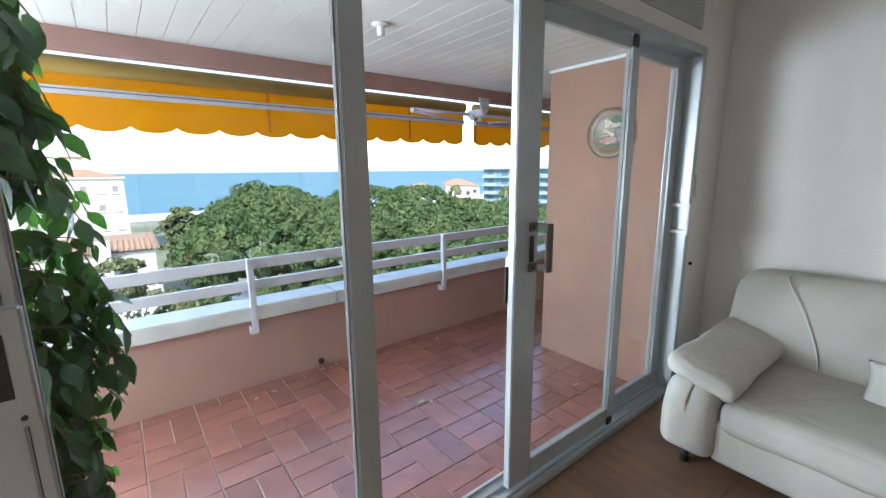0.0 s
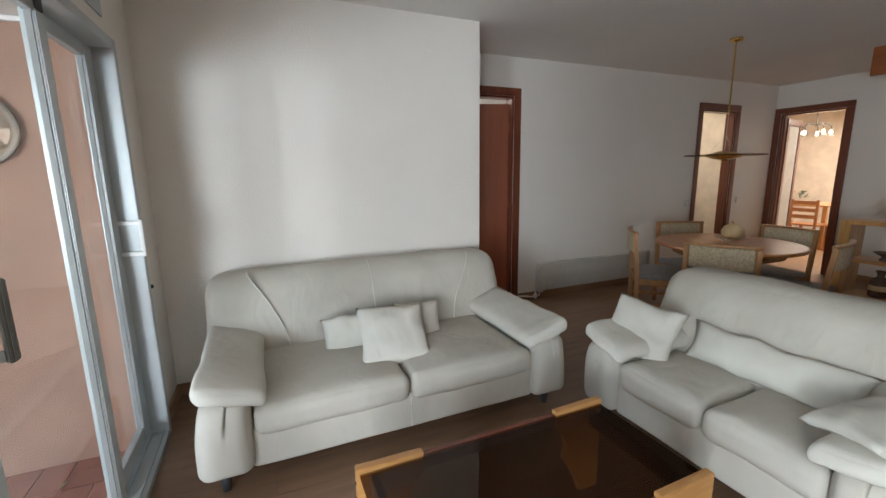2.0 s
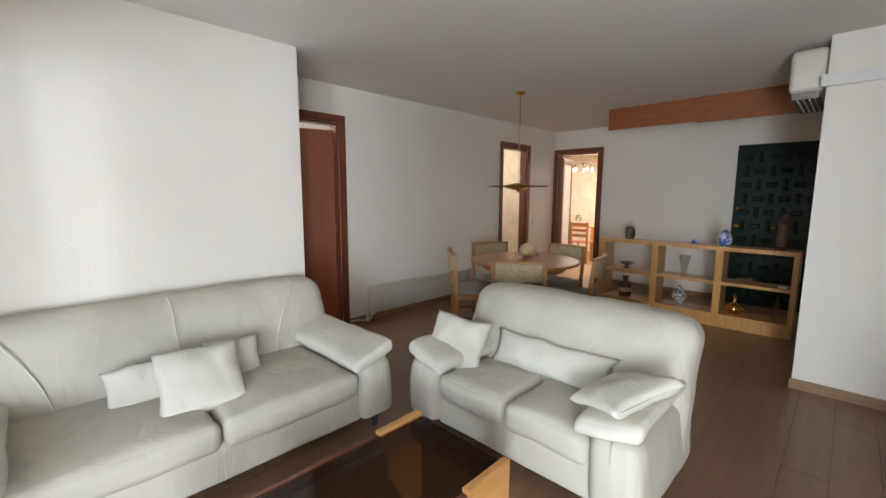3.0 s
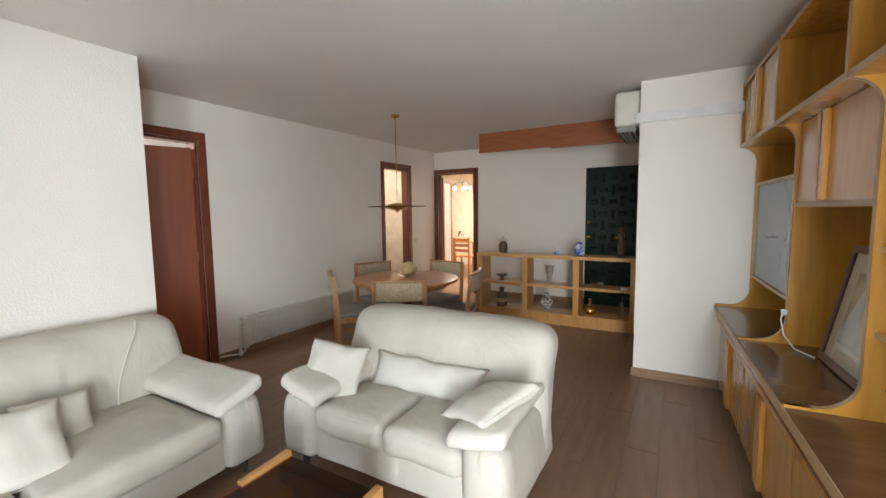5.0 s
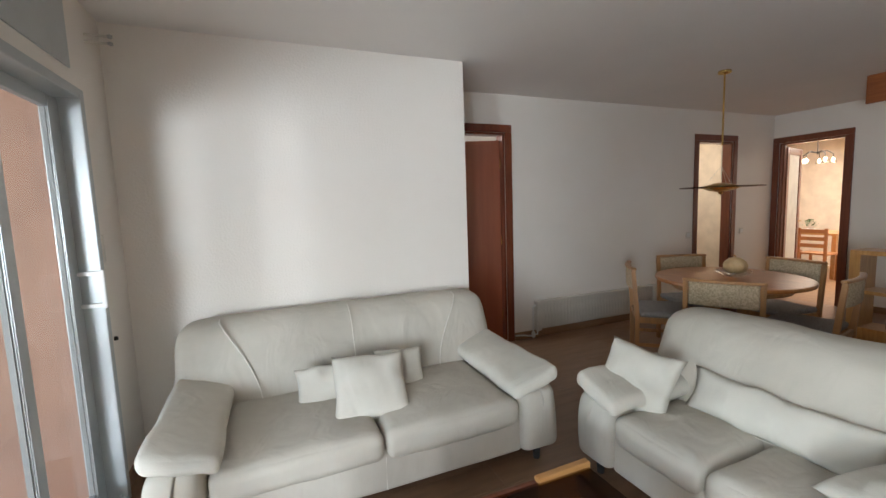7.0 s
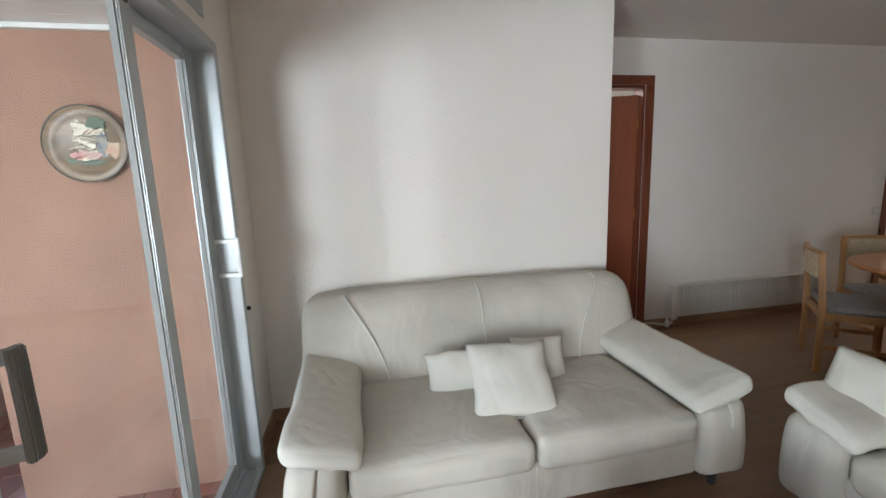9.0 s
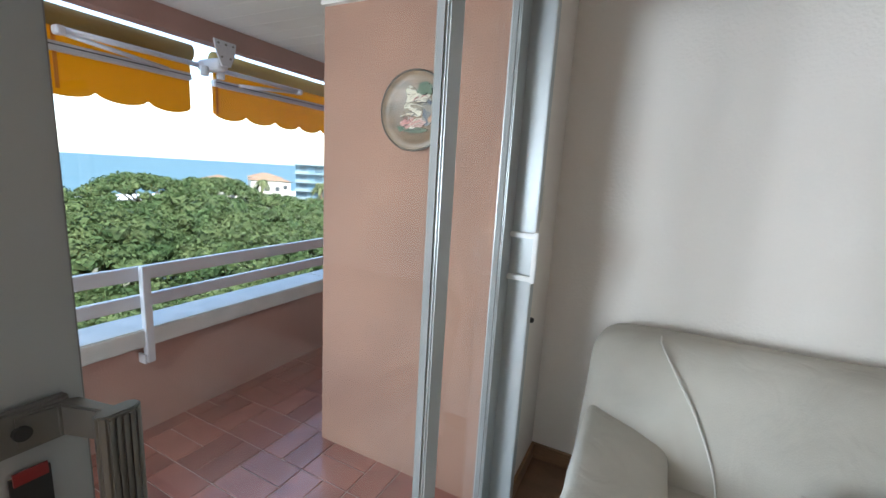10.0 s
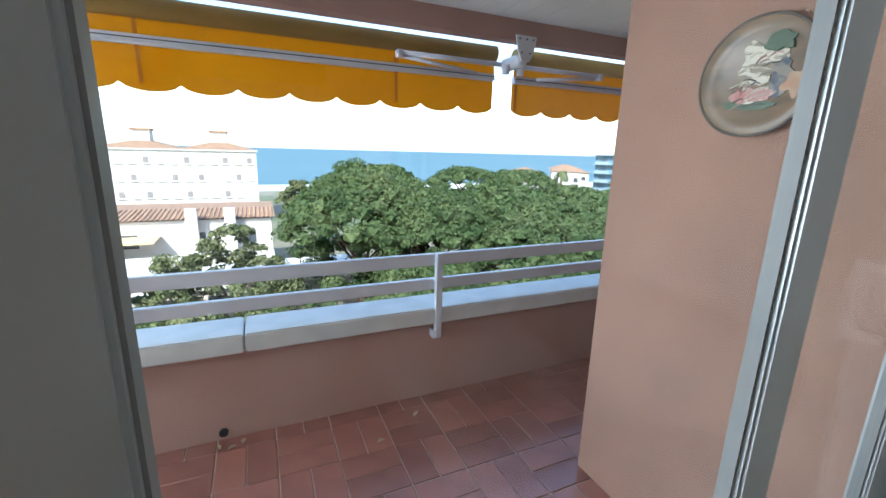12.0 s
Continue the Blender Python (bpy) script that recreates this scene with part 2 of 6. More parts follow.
M = dict(
    plaster=mat("white_plaster", (0.82, 0.775, 0.715), 0.85, second=(0.80, 0.745, 0.68), scale=1.5, bump=0.28, bump_scale=80),
    ceiling=mat("ceiling_paint", (0.78, 0.74, 0.70), 0.9, second=(0.75, 0.715, 0.68), scale=1.2, bump=0.12, bump_scale=90),
    warm_wall=mat("warm_wall", (0.80, 0.70, 0.58), 0.85, bump=0.2),
    pink=mat("pink_render", (0.40, 0.225, 0.155), 0.9, second=(0.335, 0.19, 0.135), scale=2.2, bump=0.35, bump_scale=140),
    pink_low=mat("pink_parapet_render", (0.46, 0.27, 0.22), 0.9, second=(0.48, 0.30, 0.25), scale=2.6, bump=0.3, bump_scale=120),
    lintel=mat("dusky_pink_lintel", (0.42, 0.25, 0.21), 0.9, bump=0.2),
    coping=mat("white_coping", (0.70, 0.69, 0.66), 0.7, second=(0.60, 0.60, 0.57), scale=9, bump=0.3, bump_scale=80),
    rail=mat("grey_white_rail_paint", (0.66, 0.66, 0.69), 0.38, second=(0.62, 0.62, 0.66), scale=8),
    slat=mat("white_ceiling_slat", (0.80, 0.79, 0.76), 0.45, scale=2),
    floorwood=mat("laminate_floor", (0.25, 0.145, 0.085), 0.28, second=(0.20, 0.115, 0.066), scale=4, stretch=(5, 0.8, 1), vary=0.05, rough2=0.42, bump=0.06, bump_scale=30),
    gap=mat("dark_joint", (0.05, 0.03, 0.02), 0.8),
    skirting=mat("oak_skirting", (0.34, 0.20, 0.11), 0.45, second=(0.26, 0.15, 0.08), stretch=(2, 2, 18)),
    tile=mat("terracotta_tile", (0.37, 0.155, 0.115), 0.3, second=(0.27, 0.108, 0.082), scale=7, vary=0.2, rough2=0.5, coat=1.0, spec=0.8, bump=0.06, bump_scale=30),
    grout=mat("pale_grout", (0.66, 0.55, 0.48), 0.85, bump=0.2),
    alu=mat("white_aluminium", (0.47, 0.50, 0.50), 0.32, second=(0.43, 0.455, 0.455), scale=4, metal=0.2),
    seal=mat("dark_rubber", (0.03, 0.03, 0.03), 0.6),
    grey_handle=mat("grey_handle_metal", (0.24, 0.235, 0.215), 0.4, metal=0.6),
    white=mat("white_enamel", (0.80, 0.79, 0.76), 0.35),
    cream=mat("cream_plastic", (0.72, 0.68, 0.60), 0.4),
    glass=glass_mat("window_glass", (0.97, 0.985, 0.98), 0.025),
    smoke=glass_mat("smoked_glass", (0.42, 0.33, 0.25), 0.04),
    clear=glass_mat("clear_glass", (0.93, 0.93, 0.91), 0.12),
    amber=glass_mat("amber_glass", (0.45, 0.16, 0.05), 0.10),
    fabric=mat("cream_sofa_fabric", (0.57, 0.535, 0.465), 0.92, second=(0.50, 0.465, 0.40), scale=3, bump=0.16, bump_scale=260, spec=0.25, folds=0.24),
    fabric2=mat("white_cushion_fabric", (0.66, 0.63, 0.555), 0.92, second=(0.60, 0.57, 0.50), scale=4, bump=0.2, bump_scale=240, spec=0.25, folds=0.22),
    piping=mat("pale_piping", (0.74, 0.71, 0.64), 0.85),
    weave=mat("tweed_upholstery", (0.62, 0.50, 0.34), 0.95, second=(0.40, 0.31, 0.20), scale=90, bump=0.4, bump_scale=200),
    seatfab=mat("grey_seat_fabric", (0.34, 0.32, 0.30), 0.95, second=(0.22, 0.205, 0.19), scale=110, bump=0.4, bump_scale=200),
    oak=mat("honey_oak", (0.64, 0.35, 0.12), 0.32, second=(0.52, 0.26, 0.08), scale=4, stretch=(14, 14, 1.2), coat=0.3),
    oak_table=mat("honey_beech", (0.62, 0.33, 0.12), 0.32, second=(0.52, 0.26, 0.085), scale=4, stretch=(12, 1.5, 12), coat=0.3),
    unit=mat("varnished_pine_unit", (0.58, 0.30, 0.055), 0.26, second=(0.47, 0.22, 0.035), scale=2.5, stretch=(9, 9, 1.0), coat=0.5, detail=6),
    unit_edge=mat("pale_edge_banding", (0.50, 0.35, 0.19), 0.4, scale=5),
    unit_dark=mat("brown_worktop", (0.20, 0.105, 0.05), 0.25, second=(0.15, 0.075, 0.035), scale=3, stretch=(1, 6, 1), coat=0.4),
    unit_strip=mat("orange_pull_strip", (0.66, 0.31, 0.05), 0.28, second=(0.55, 0.24, 0.03), scale=4, stretch=(10, 10, 1), coat=0.5),
    smoke_door=mat("blue_grey_glass_door", (0.20, 0.24, 0.27), 0.06, metal=0.2, scale=2, spec=0.8),
    tabletop=mat("cherry_tabletop", (0.50, 0.20, 0.06), 0.32, second=(0.40, 0.145, 0.04), scale=3, stretch=(2, 12, 2), coat=0.25),
    chairwood=mat("beech_chair_wood", (0.48, 0.24, 0.09), 0.4, second=(0.36, 0.185, 0.08), scale=5, stretch=(8, 8, 1)),
    mahog=mat("mahogany_frame", (0.20, 0.055, 0.025), 0.32, second=(0.14, 0.035, 0.017), scale=4, stretch=(14, 14, 1), coat=0.4),
    leaf=mat("mahogany_door_leaf", (0.38, 0.11, 0.052), 0.3, second=(0.32, 0.088, 0.042), scale=2, stretch=(6, 6, 0.6), coat=0.3),
    cherry=mat("reddish_board", (0.34, 0.11, 0.035), 0.38, second=(0.25, 0.075, 0.023), scale=5, stretch=(1, 1, 16), coat=0.2),
    green=mat("dark_green_paint", (0.002, 0.016, 0.007), 0.32, second=(0.0015, 0.011, 0.005), scale=6, spec=0.25),
    brass=mat("polished_brass", (0.78, 0.53, 0.18), 0.2, metal=1.0, second=(0.65, 0.43, 0.14)),
    steel=mat("brushed_steel", (0.55, 0.55, 0.54), 0.3, metal=1.0),
    awning=mat("yellow_awning_canvas", (0.80, 0.43, 0.01), 0.9, second=(0.74, 0.38, 0.01), scale=3, spec=0.1, bump=0.1, bump_scale=200),
    seam=mat("awning_seam", (0.55, 0.20, 0.01), 0.85),
    # olive brown is the rolled yellow canvas's shade, put into its colour
    roll=mat("shaded_awning_roll", (0.42, 0.28, 0.07), 0.85, bump=0.2),
    # pale highlights and dark shade of the foliage put into its two tones
    pineleaf=mat("pine_foliage", (0.038, 0.068, 0.024), 0.8, second=(0.10, 0.128, 0.052), scale=0.55, vary=0.35, island=True, spec=0.2),
    bushleaf=mat("bush_foliage", (0.07, 0.09, 0.035), 0.8, second=(0.13, 0.14, 0.065), scale=0.7, vary=0.3, island=True, spec=0.2),
    ficus=mat("ficus_leaf", (0.014, 0.038, 0.012), 0.4, second=(0.03, 0.065, 0.018), scale=9, vary=0.4, island=True),
    bark=mat("bark", (0.16, 0.10, 0.07), 0.9, second=(0.10, 0.065, 0.045), scale=8, bump=0.8, bump_scale=12),
    sea=mat("sea_water", (0.105, 0.18, 0.22), 0.8, second=(0.125, 0.20, 0.235), scale=0.02, stretch=(0.3, 3, 1), spec=0.0),
    ground=mat("dusty_ground", (0.20, 0.18, 0.13), 0.95, second=(0.10, 0.12, 0.06), scale=0.08, bump=0.3, bump_scale=2),
    white_house=mat("white_facade", (0.54, 0.51, 0.46), 0.85, second=(0.48, 0.45, 0.41), scale=0.3),
    rooftile=mat("clay_roof_tile", (0.32, 0.20, 0.12), 0.85, second=(0.24, 0.14, 0.085), scale=1.5, vary=0.15, island=True),
    # shade of recessed loggias put into a flat pane colour, darker than the facade
    loggia_shade=mat("cream_window_painted_shade", (0.42, 0.40, 0.36), 0.7),
    tan_shutter=mat("grey_brown_window", (0.22, 0.20, 0.19), 0.4),
    blueglass=mat("blue_dark_window", (0.07, 0.12, 0.16), 0.3),
    gasket=mat("grey_gasket", (0.26, 0.26, 0.25), 0.6),
    farglass=mat("dark_far_window", (0.06, 0.07, 0.08), 0.2),
    blue_house=mat("blue_grey_facade", (0.13, 0.22, 0.28), 0.7, second=(0.10, 0.18, 0.24), scale=0.4),
    blue_white=mat("blue_facade_slab", (0.22, 0.29, 0.33), 0.7),
    dryleaf=mat("dry_leaf", (0.46, 0.44, 0.24), 0.8, second=(0.6, 0.55, 0.42), scale=40),
    ceramic=mat("dark_ceramic", (0.075, 0.04, 0.03), 0.25, second=(0.16, 0.10, 0.07), scale=18),
    delft=mat("blue_white_china", (0.62, 0.66, 0.72), 0.2, second=(0.05, 0.12, 0.42), scale=22, mix=(0.48, 0.54)),
    patterned=mat("grey_white_ceramic", (0.55, 0.53, 0.50), 0.3, second=(0.12, 0.10, 0.10), scale=26, mix=(0.48, 0.54)),
    silver=mat("mottled_silver", (0.65, 0.62, 0.60), 0.22, metal=0.8, second=(0.20, 0.12, 0.11), scale=16, mix=(0.45, 0.6)),
    statue=mat("carved_brown_wood", (0.12, 0.05, 0.03), 0.45, second=(0.07, 0.03, 0.02), scale=30),
    gourd=mat("pale_gourd", (0.66, 0.50, 0.28), 0.5, second=(0.52, 0.36, 0.18), scale=9),
    frame=mat("dark_picture_frame", (0.10, 0.035, 0.02), 0.3),
    mount=mat("white_picture_mount", (0.72, 0.70, 0.64), 0.8),
    plate=mat("painted_plate", (0.30, 0.20, 0.12), 0.38, second=(0.16, 0.11, 0.065), scale=14, stretch=(2.2, 0.6, 1)),
    plate_pink=mat("plate_pink_motif", (0.50, 0.27, 0.22), 0.3, second=(0.78, 0.72, 0.62), scale=26, mix=(0.47, 0.53), coat=0.15),
    plate_rose=mat("plate_rose_motif", (0.48, 0.16, 0.13), 0.3, second=(0.60, 0.33, 0.28), scale=40),
    plate_cream=mat("plate_cream_motif", (0.74, 0.67, 0.52), 0.3),
    plate_navy=mat("plate_navy_motif", (0.06, 0.075, 0.11), 0.3, second=(0.25, 0.22, 0.17), scale=45, mix=(0.45, 0.55)),
    plate_orange=mat("plate_orange_motif", (0.42, 0.20, 0.09), 0.3, second=(0.50, 0.36, 0.22), scale=24),
    plate_stripe=mat("plate_stripe_motif", (0.72, 0.66, 0.52), 0.3, second=(0.30, 0.24, 0.16), scale=30, stretch=(3.2, 0.8, 1), mix=(0.5, 0.54), coat=0.15),
    lock_red=mat("red_lock_tab", (0.30, 0.03, 0.03), 0.4),
    plate_rim=mat("plate_rim", (0.10, 0.08, 0.06), 0.4),
    plate_green=mat("plate_green_motif", (0.07, 0.12, 0.06), 0.4),
    cupboard=mat("cream_cupboard_paint", (0.62, 0.58, 0.50), 0.5),
    terracotta=mat("terracotta_pot", (0.42, 0.18, 0.10), 0.8),
    bulb=glow_mat("lit_bulb", (1.0, 0.78, 0.5), 6.0),
)


def art_mat():
    m = mat("watercolour_print", (0.55, 0.52, 0.42), 0.5, second=(0.16, 0.22, 0.24), scale=7, mix=(0.42, 0.62))
    return m


M["art"] = art_mat()


def let_light_through(m, color, share):
    """Adds thin-cloth translucency to a material."""
    nt = m.node_tree
    tl = nt.nodes.new("ShaderNodeBsdfTranslucent")
    tl.inputs[0].default_value = (*color, 1)
    mx = nt.nodes.new("ShaderNodeMixShader")
    mx.inputs[0].default_value = share
    nt.links.new(nt.nodes["Principled BSDF"].outputs[0], mx.inputs[1])
    nt.links.new(tl.outputs[0], mx.inputs[2])
    nt.links.new(mx.outputs[0], nt.nodes["Material Output"].inputs[0])


let_light_through(M["awning"], (0.95, 0.52, 0.01), 0.55)
let_light_through(M["ficus"], (0.10, 0.28, 0.03), 0.18)
let_light_through(M["pineleaf"], (0.12, 0.20, 0.04), 0.20)

# ---- building helpers ----


def part(name, bm, material, parent=None, label="", smooth=False, kind="", bevel=0.0):
    me = bpy.data.meshes.new(name)
    if bevel:
        bmesh.ops.bevel(bm, geom=list(bm.edges), offset=bevel, segments=2, affect="EDGES", clamp_overlap=True)
    bm.to_mesh(me)
    bm.free()
    me.materials.append(M[material])
    if smooth:
        me.shade_smooth()
    ob = new(name, me)
    ob.parent = parent
    tagged(ob, label=label, kind=kind)
    return ob


def thing(name, label, category, m=None, group="", kind=""):
    ob = new(name)
    ob.empty_display_size = 0.1
    if m is not None:
        ob.matrix_world = m
    return tagged(ob, label, category, group, kind)


def structure(name, bm, material, label="", parent=None, smooth=False):
    return part(name, bm, material, parent, label, smooth, kind="structure")


def box(bm, x0, x1, y0, y1, z0, z1, m=None):
    vs = [bm.verts.new((x, y, z)) for z in (z0, z1) for y in (y0, y1) for x in (x0, x1)]
    for f in ((0, 2, 3, 1), (4, 5, 7, 6), (0, 1, 5, 4), (2, 6, 7, 3), (0, 4, 6, 2), (1, 3, 7, 5)):
        bm.faces.new([vs[i] for i in f])
    if m is not None:
        bmesh.ops.transform(bm, matrix=m, verts=vs)
    return bm


def B(x0, x1, y0, y1, z0, z1, m=None):
    return box(bmesh.new(), min(x0, x1), max(x0, x1), min(y0, y1), max(y0, y1), min(z0, z1), max(z0, z1), m)


def rim(n, r):
    return [-1 + r * k / n for k in range(n)]


def soft(bm, x0, x1, y0, y1, z0, z1, r=0.05, puff=(0, 0, 0), n=8, wrinkle=0.0, seed=0.0, warp=None):
    """A rounded, puffed block: a cushion or a padded body."""
    h = Vector(((x1 - x0) / 2, (y1 - y0) / 2, (z1 - z0) / 2))
    c = Vector(((x0 + x1) / 2, (y0 + y1) / 2, (z0 + z1) / 2))
    r = min(r, h.x, h.y, h.z) * 0.999

    def steps(half):
        e = r / half
        a = [-1 + e * (1 - math.cos(k / 4 * math.pi / 2)) for k in range(4)]
        b = [-1 + e + (2 - 2 * e) * k / n for k in range(n + 1)]
        return a + b + [-v for v in reversed(a)]
    grids = [steps(h[i]) for i in range(3)]
    made = {}

    def vert(p):
        key = tuple(round(v, 5) for v in p)
        if key in made:
            return made[key]
        q = Vector((p[0] * h.x, p[1] * h.y, p[2] * h.z))
        inner = Vector([max(-(h[i] - r), min(h[i] - r, q[i])) for i in range(3)])
        d = q - inner
        if d.length > 1e-9:
            q = inner + d.normalized() * r
        for i in range(3):
            if puff[i]:
                j, k = (i + 1) % 3, (i + 2) % 3
                q[i] += p[i] * puff[i] * (1 - p[j] ** 2) * (1 - p[k] ** 2)
        q += c
        if wrinkle:
            s = q * 5.0 + Vector((seed, seed * 2, 0))
            q += noise.noise_vector(s) * wrinkle + noise.noise_vector(Vector((s.x * 3, s.y * 3, s.z * 0.8))) * wrinkle * 0.4
        if warp:
            q = Vector(warp(q))
        made[key] = bm.verts.new(q)
        return made[key]
    for axis in range(3):
        a, b = [i for i in range(3) if i != axis]
        for side in (-1, 1):
            for i in range(len(grids[a]) - 1):
                for j in range(len(grids[b]) - 1):
                    quad = []
                    for u, v in ((i, j), (i + 1, j), (i + 1, j + 1), (i, j + 1)):
                        p = [0, 0, 0]
                        p[axis], p[a], p[b] = side, grids[a][u], grids[b][v]
                        quad.append(vert(p))
                    if (side > 0) != (axis != 1):
                        quad.reverse()
                    bm.faces.new(quad)
    return bm


def pillow(bm, w, h, t, seed=0.0, n=20, crease=0.010, pinch=0.09):
    """A scatter cushion w x h across in local x, z and t thick in y, with pulled-out corners and a seam edge."""
    rows = {}
    for side in (-1, 1):
        for i in range(n + 1):
            for j in range(n + 1):
                u, v = -1 + 2 * i / n, -1 + 2 * j / n
                edge = abs(u) >= 1 - 1e-9 or abs(v) >= 1 - 1e-9
                if side > 0 and edge:
                    rows[side, i, j] = rows[-1, i, j]
                    continue
                k = ((1 - u ** 2) * (1 - v ** 2)) ** 0.42
                inx, inz = 1 - pinch * (1 - v ** 2), 1 - pinch * (1 - u ** 2)
                inx = 1 - pinch * (1 - v * v) * (u * u)
                inz = 1 - pinch * (1 - u * u) * (v * v)
                p = Vector((u * w / 2 * inx, side * t / 2 * k, v * h / 2 * inz))
                s = Vector((p.x * 9 + seed, p.z * 9, seed * 3 + side))
                p += noise.noise_vector(s) * crease * (2.0 if not edge else 0.8)
                rows[side, i, j] = bm.verts.new(p)
    for side in (-1, 1):
        for i in range(n):
            for j in range(n):
                q = [rows[side, i, j], rows[side, i + 1, j], rows[side, i + 1, j + 1], rows[side, i, j + 1]]
                if side > 0:
                    q.reverse()
                bm.faces.new(q)
    return bm


def lathe(bm, profile, seg=24, c=(0, 0, 0)):
    """A turned body from (radius, z) pairs about the vertical axis through c."""
    rings = []
    for r, z in profile:
        if r < 1e-5:
            rings.append([bm.verts.new((c[0], c[1], c[2] + z))])
        else:
            rings.append([bm.verts.new((c[0] + r * math.cos(2 * math.pi * k / seg), c[1] + r * math.sin(2 * math.pi * k / seg), c[2] + z)) for k in range(seg)])
    for a, b in zip(rings, rings[1:]):
        for k in range(seg):
            l = (k + 1) % seg
            if len(a) == 1 and len(b) == 1:
                continue
            if len(a) == 1:
                bm.faces.new((a[0], b[l], b[k]))
            elif len(b) == 1:
                bm.faces.new((a[k], a[l], b[0]))
            else:
                bm.faces.new((a[k], a[l], b[l], b[k]))
    return bm


def tube(bm, pts, r, seg=8):
    """A round tube along points."""
    pts = [Vector(p) for p in pts]
    rings = []
    side = None
    for i, p in enumerate(pts):
        d = (pts[min(i + 1, len(pts) - 1)] - pts[max(i - 1, 0)]).normalized()
        ref = side if side is not None else (Vector((0, 0, 1)) if abs(d.z) < 0.9 else Vector((1, 0, 0)))
        a = (ref - d * ref.dot(d)).normalized() if side is not None else d.cross(ref).normalized()
        side = a
        b = d.cross(a)
        rings.append([bm.verts.new(p + (a * math.cos(2 * math.pi * k / seg) + b * math.sin(2 * math.pi * k / seg)) * r) for k in range(seg)])
    for a, b in zip(rings, rings[1:]):
        for k in range(seg):
            bm.faces.new((a[k], a[(k + 1) % seg], b[(k + 1) % seg], b[k]))
    bm.faces.new(list(reversed(rings[0])))
    bm.faces.new(rings[-1])
    return bm


def prism(bm, outline, axis, lo, hi):
    """A plate of a drawn outline. axis: the axis it is thick along; outline: pairs in the other two axes, in order."""
    def at(p, v):
        q = list(p)
        q.insert(axis, v)
        return q
    a = [bm.verts.new(at(p, lo)) for p in outline]
    b = [bm.verts.new(at(p, hi)) for p in outline]
    bm.faces.new(a)
    bm.faces.new(list(reversed(b)))
    for i in range(len(a)):
        j = (i + 1) % len(a)
        bm.faces.new((a[j], a[i], b[i], b[j]))
    bmesh.ops.recalc_face_normals(bm, faces=bm.faces)
    return bm


# ---- the shell ----
H = 2.48                 # ceiling
XW, XS = 3.81, 3.077     # far side wall, sofa wall
YB = -7.25               # back wall
YS = -2.19               # where the sofa wall's block ends
XP, YP = 0.25, -4.56     # corner of the white partition block
XU = -0.95               # wall behind the wall unit

structure("floor", B(-2.6, 4.0, -7.4, 0.0, -0.12, -0.008), "gap", "dark joint bed under the laminate floor boards")
structure("ceiling", B(-2.6, 3.95, -7.4, 0.12, H, H + 0.15), "ceiling", "off-white painted flat ceiling")
structure("wall_sofa", B(XS, XW + 0.12, YS, 0.12, 0, H), "plaster", "white textured plaster wall behind the long sofa")
# side wall with the two door openings
for y0, y1, z0, z1 in ((-2.27, YS, 0, H), (-5.72, -3.0, 0, H), (-7.4, -6.42, 0, H), (-3.0, -2.27, 2.12, H), (-6.42, -5.72, 2.12, H)):
    structure("wall_side", B(XW, XW + 0.12, y0, y1, z0, z1), "plaster", "white textured plaster side wall")
for x0, x1, z0, z1 in ((3.74, XW, 0, H), (-2.0, 2.99, 0, H), (2.99, 3.74, 2.12, H)):
    structure("wall_back", B(x0, x1, YB - 0.12, YB, z0, z1), "plaster", "white textured plaster end wall")
structure("wall_partition", B(-2.0, XP, YB, YP, 0, H), "plaster", "white textured plaster partition block")
structure("wall_unit_side", B(XU - 0.15, XU, YP, 0.0, 0, H), "plaster", "white plaster wall behind the wall unit")
# wall above and beside the sliding doors
structure("wall_window_head", B(-2.6, XS, 0.0, 0.12, 2.01, H), "plaster", "white plaster wall and shutter box over the sliding doors")
structure("wall_window_jamb", B(2.65, XS, 0.0, 0.12, 0, 2.01), "plaster", "white plaster jamb beside the sliding doors")
structure("shutter_box_panel", B(-2.55, 2.62, -0.008, 0.0, 2.10, 2.44), "alu", "white shutter box cover panel over the sliding doors")
structure("wall_window_left", B(-2.6, -0.97, 0.0, 0.12, 0, 2.01), "plaster", "white plaster wall beyond the sliding doors")

# skirting
for x0, x1, y0, y1 in ((XS - 0.014, XS, YS, -0.01), (XS - 0.014, XW, YS - 0.014, YS), (XW - 0.014, XW, -5.64, -3.06), (XW - 0.014, XW, YB, -6.5),
                       (XP, 2.93, YB, YB + 0.014), (XP, XP + 0.014, YB, YP), (-0.38, XP + 0.014, YP, YP + 0.014), (2.66, XS, -0.014, 0)):
    structure("baseboard", B(x0, x1, y0, y1, 0, 0.075), "skirting", "brown wood skirting board")


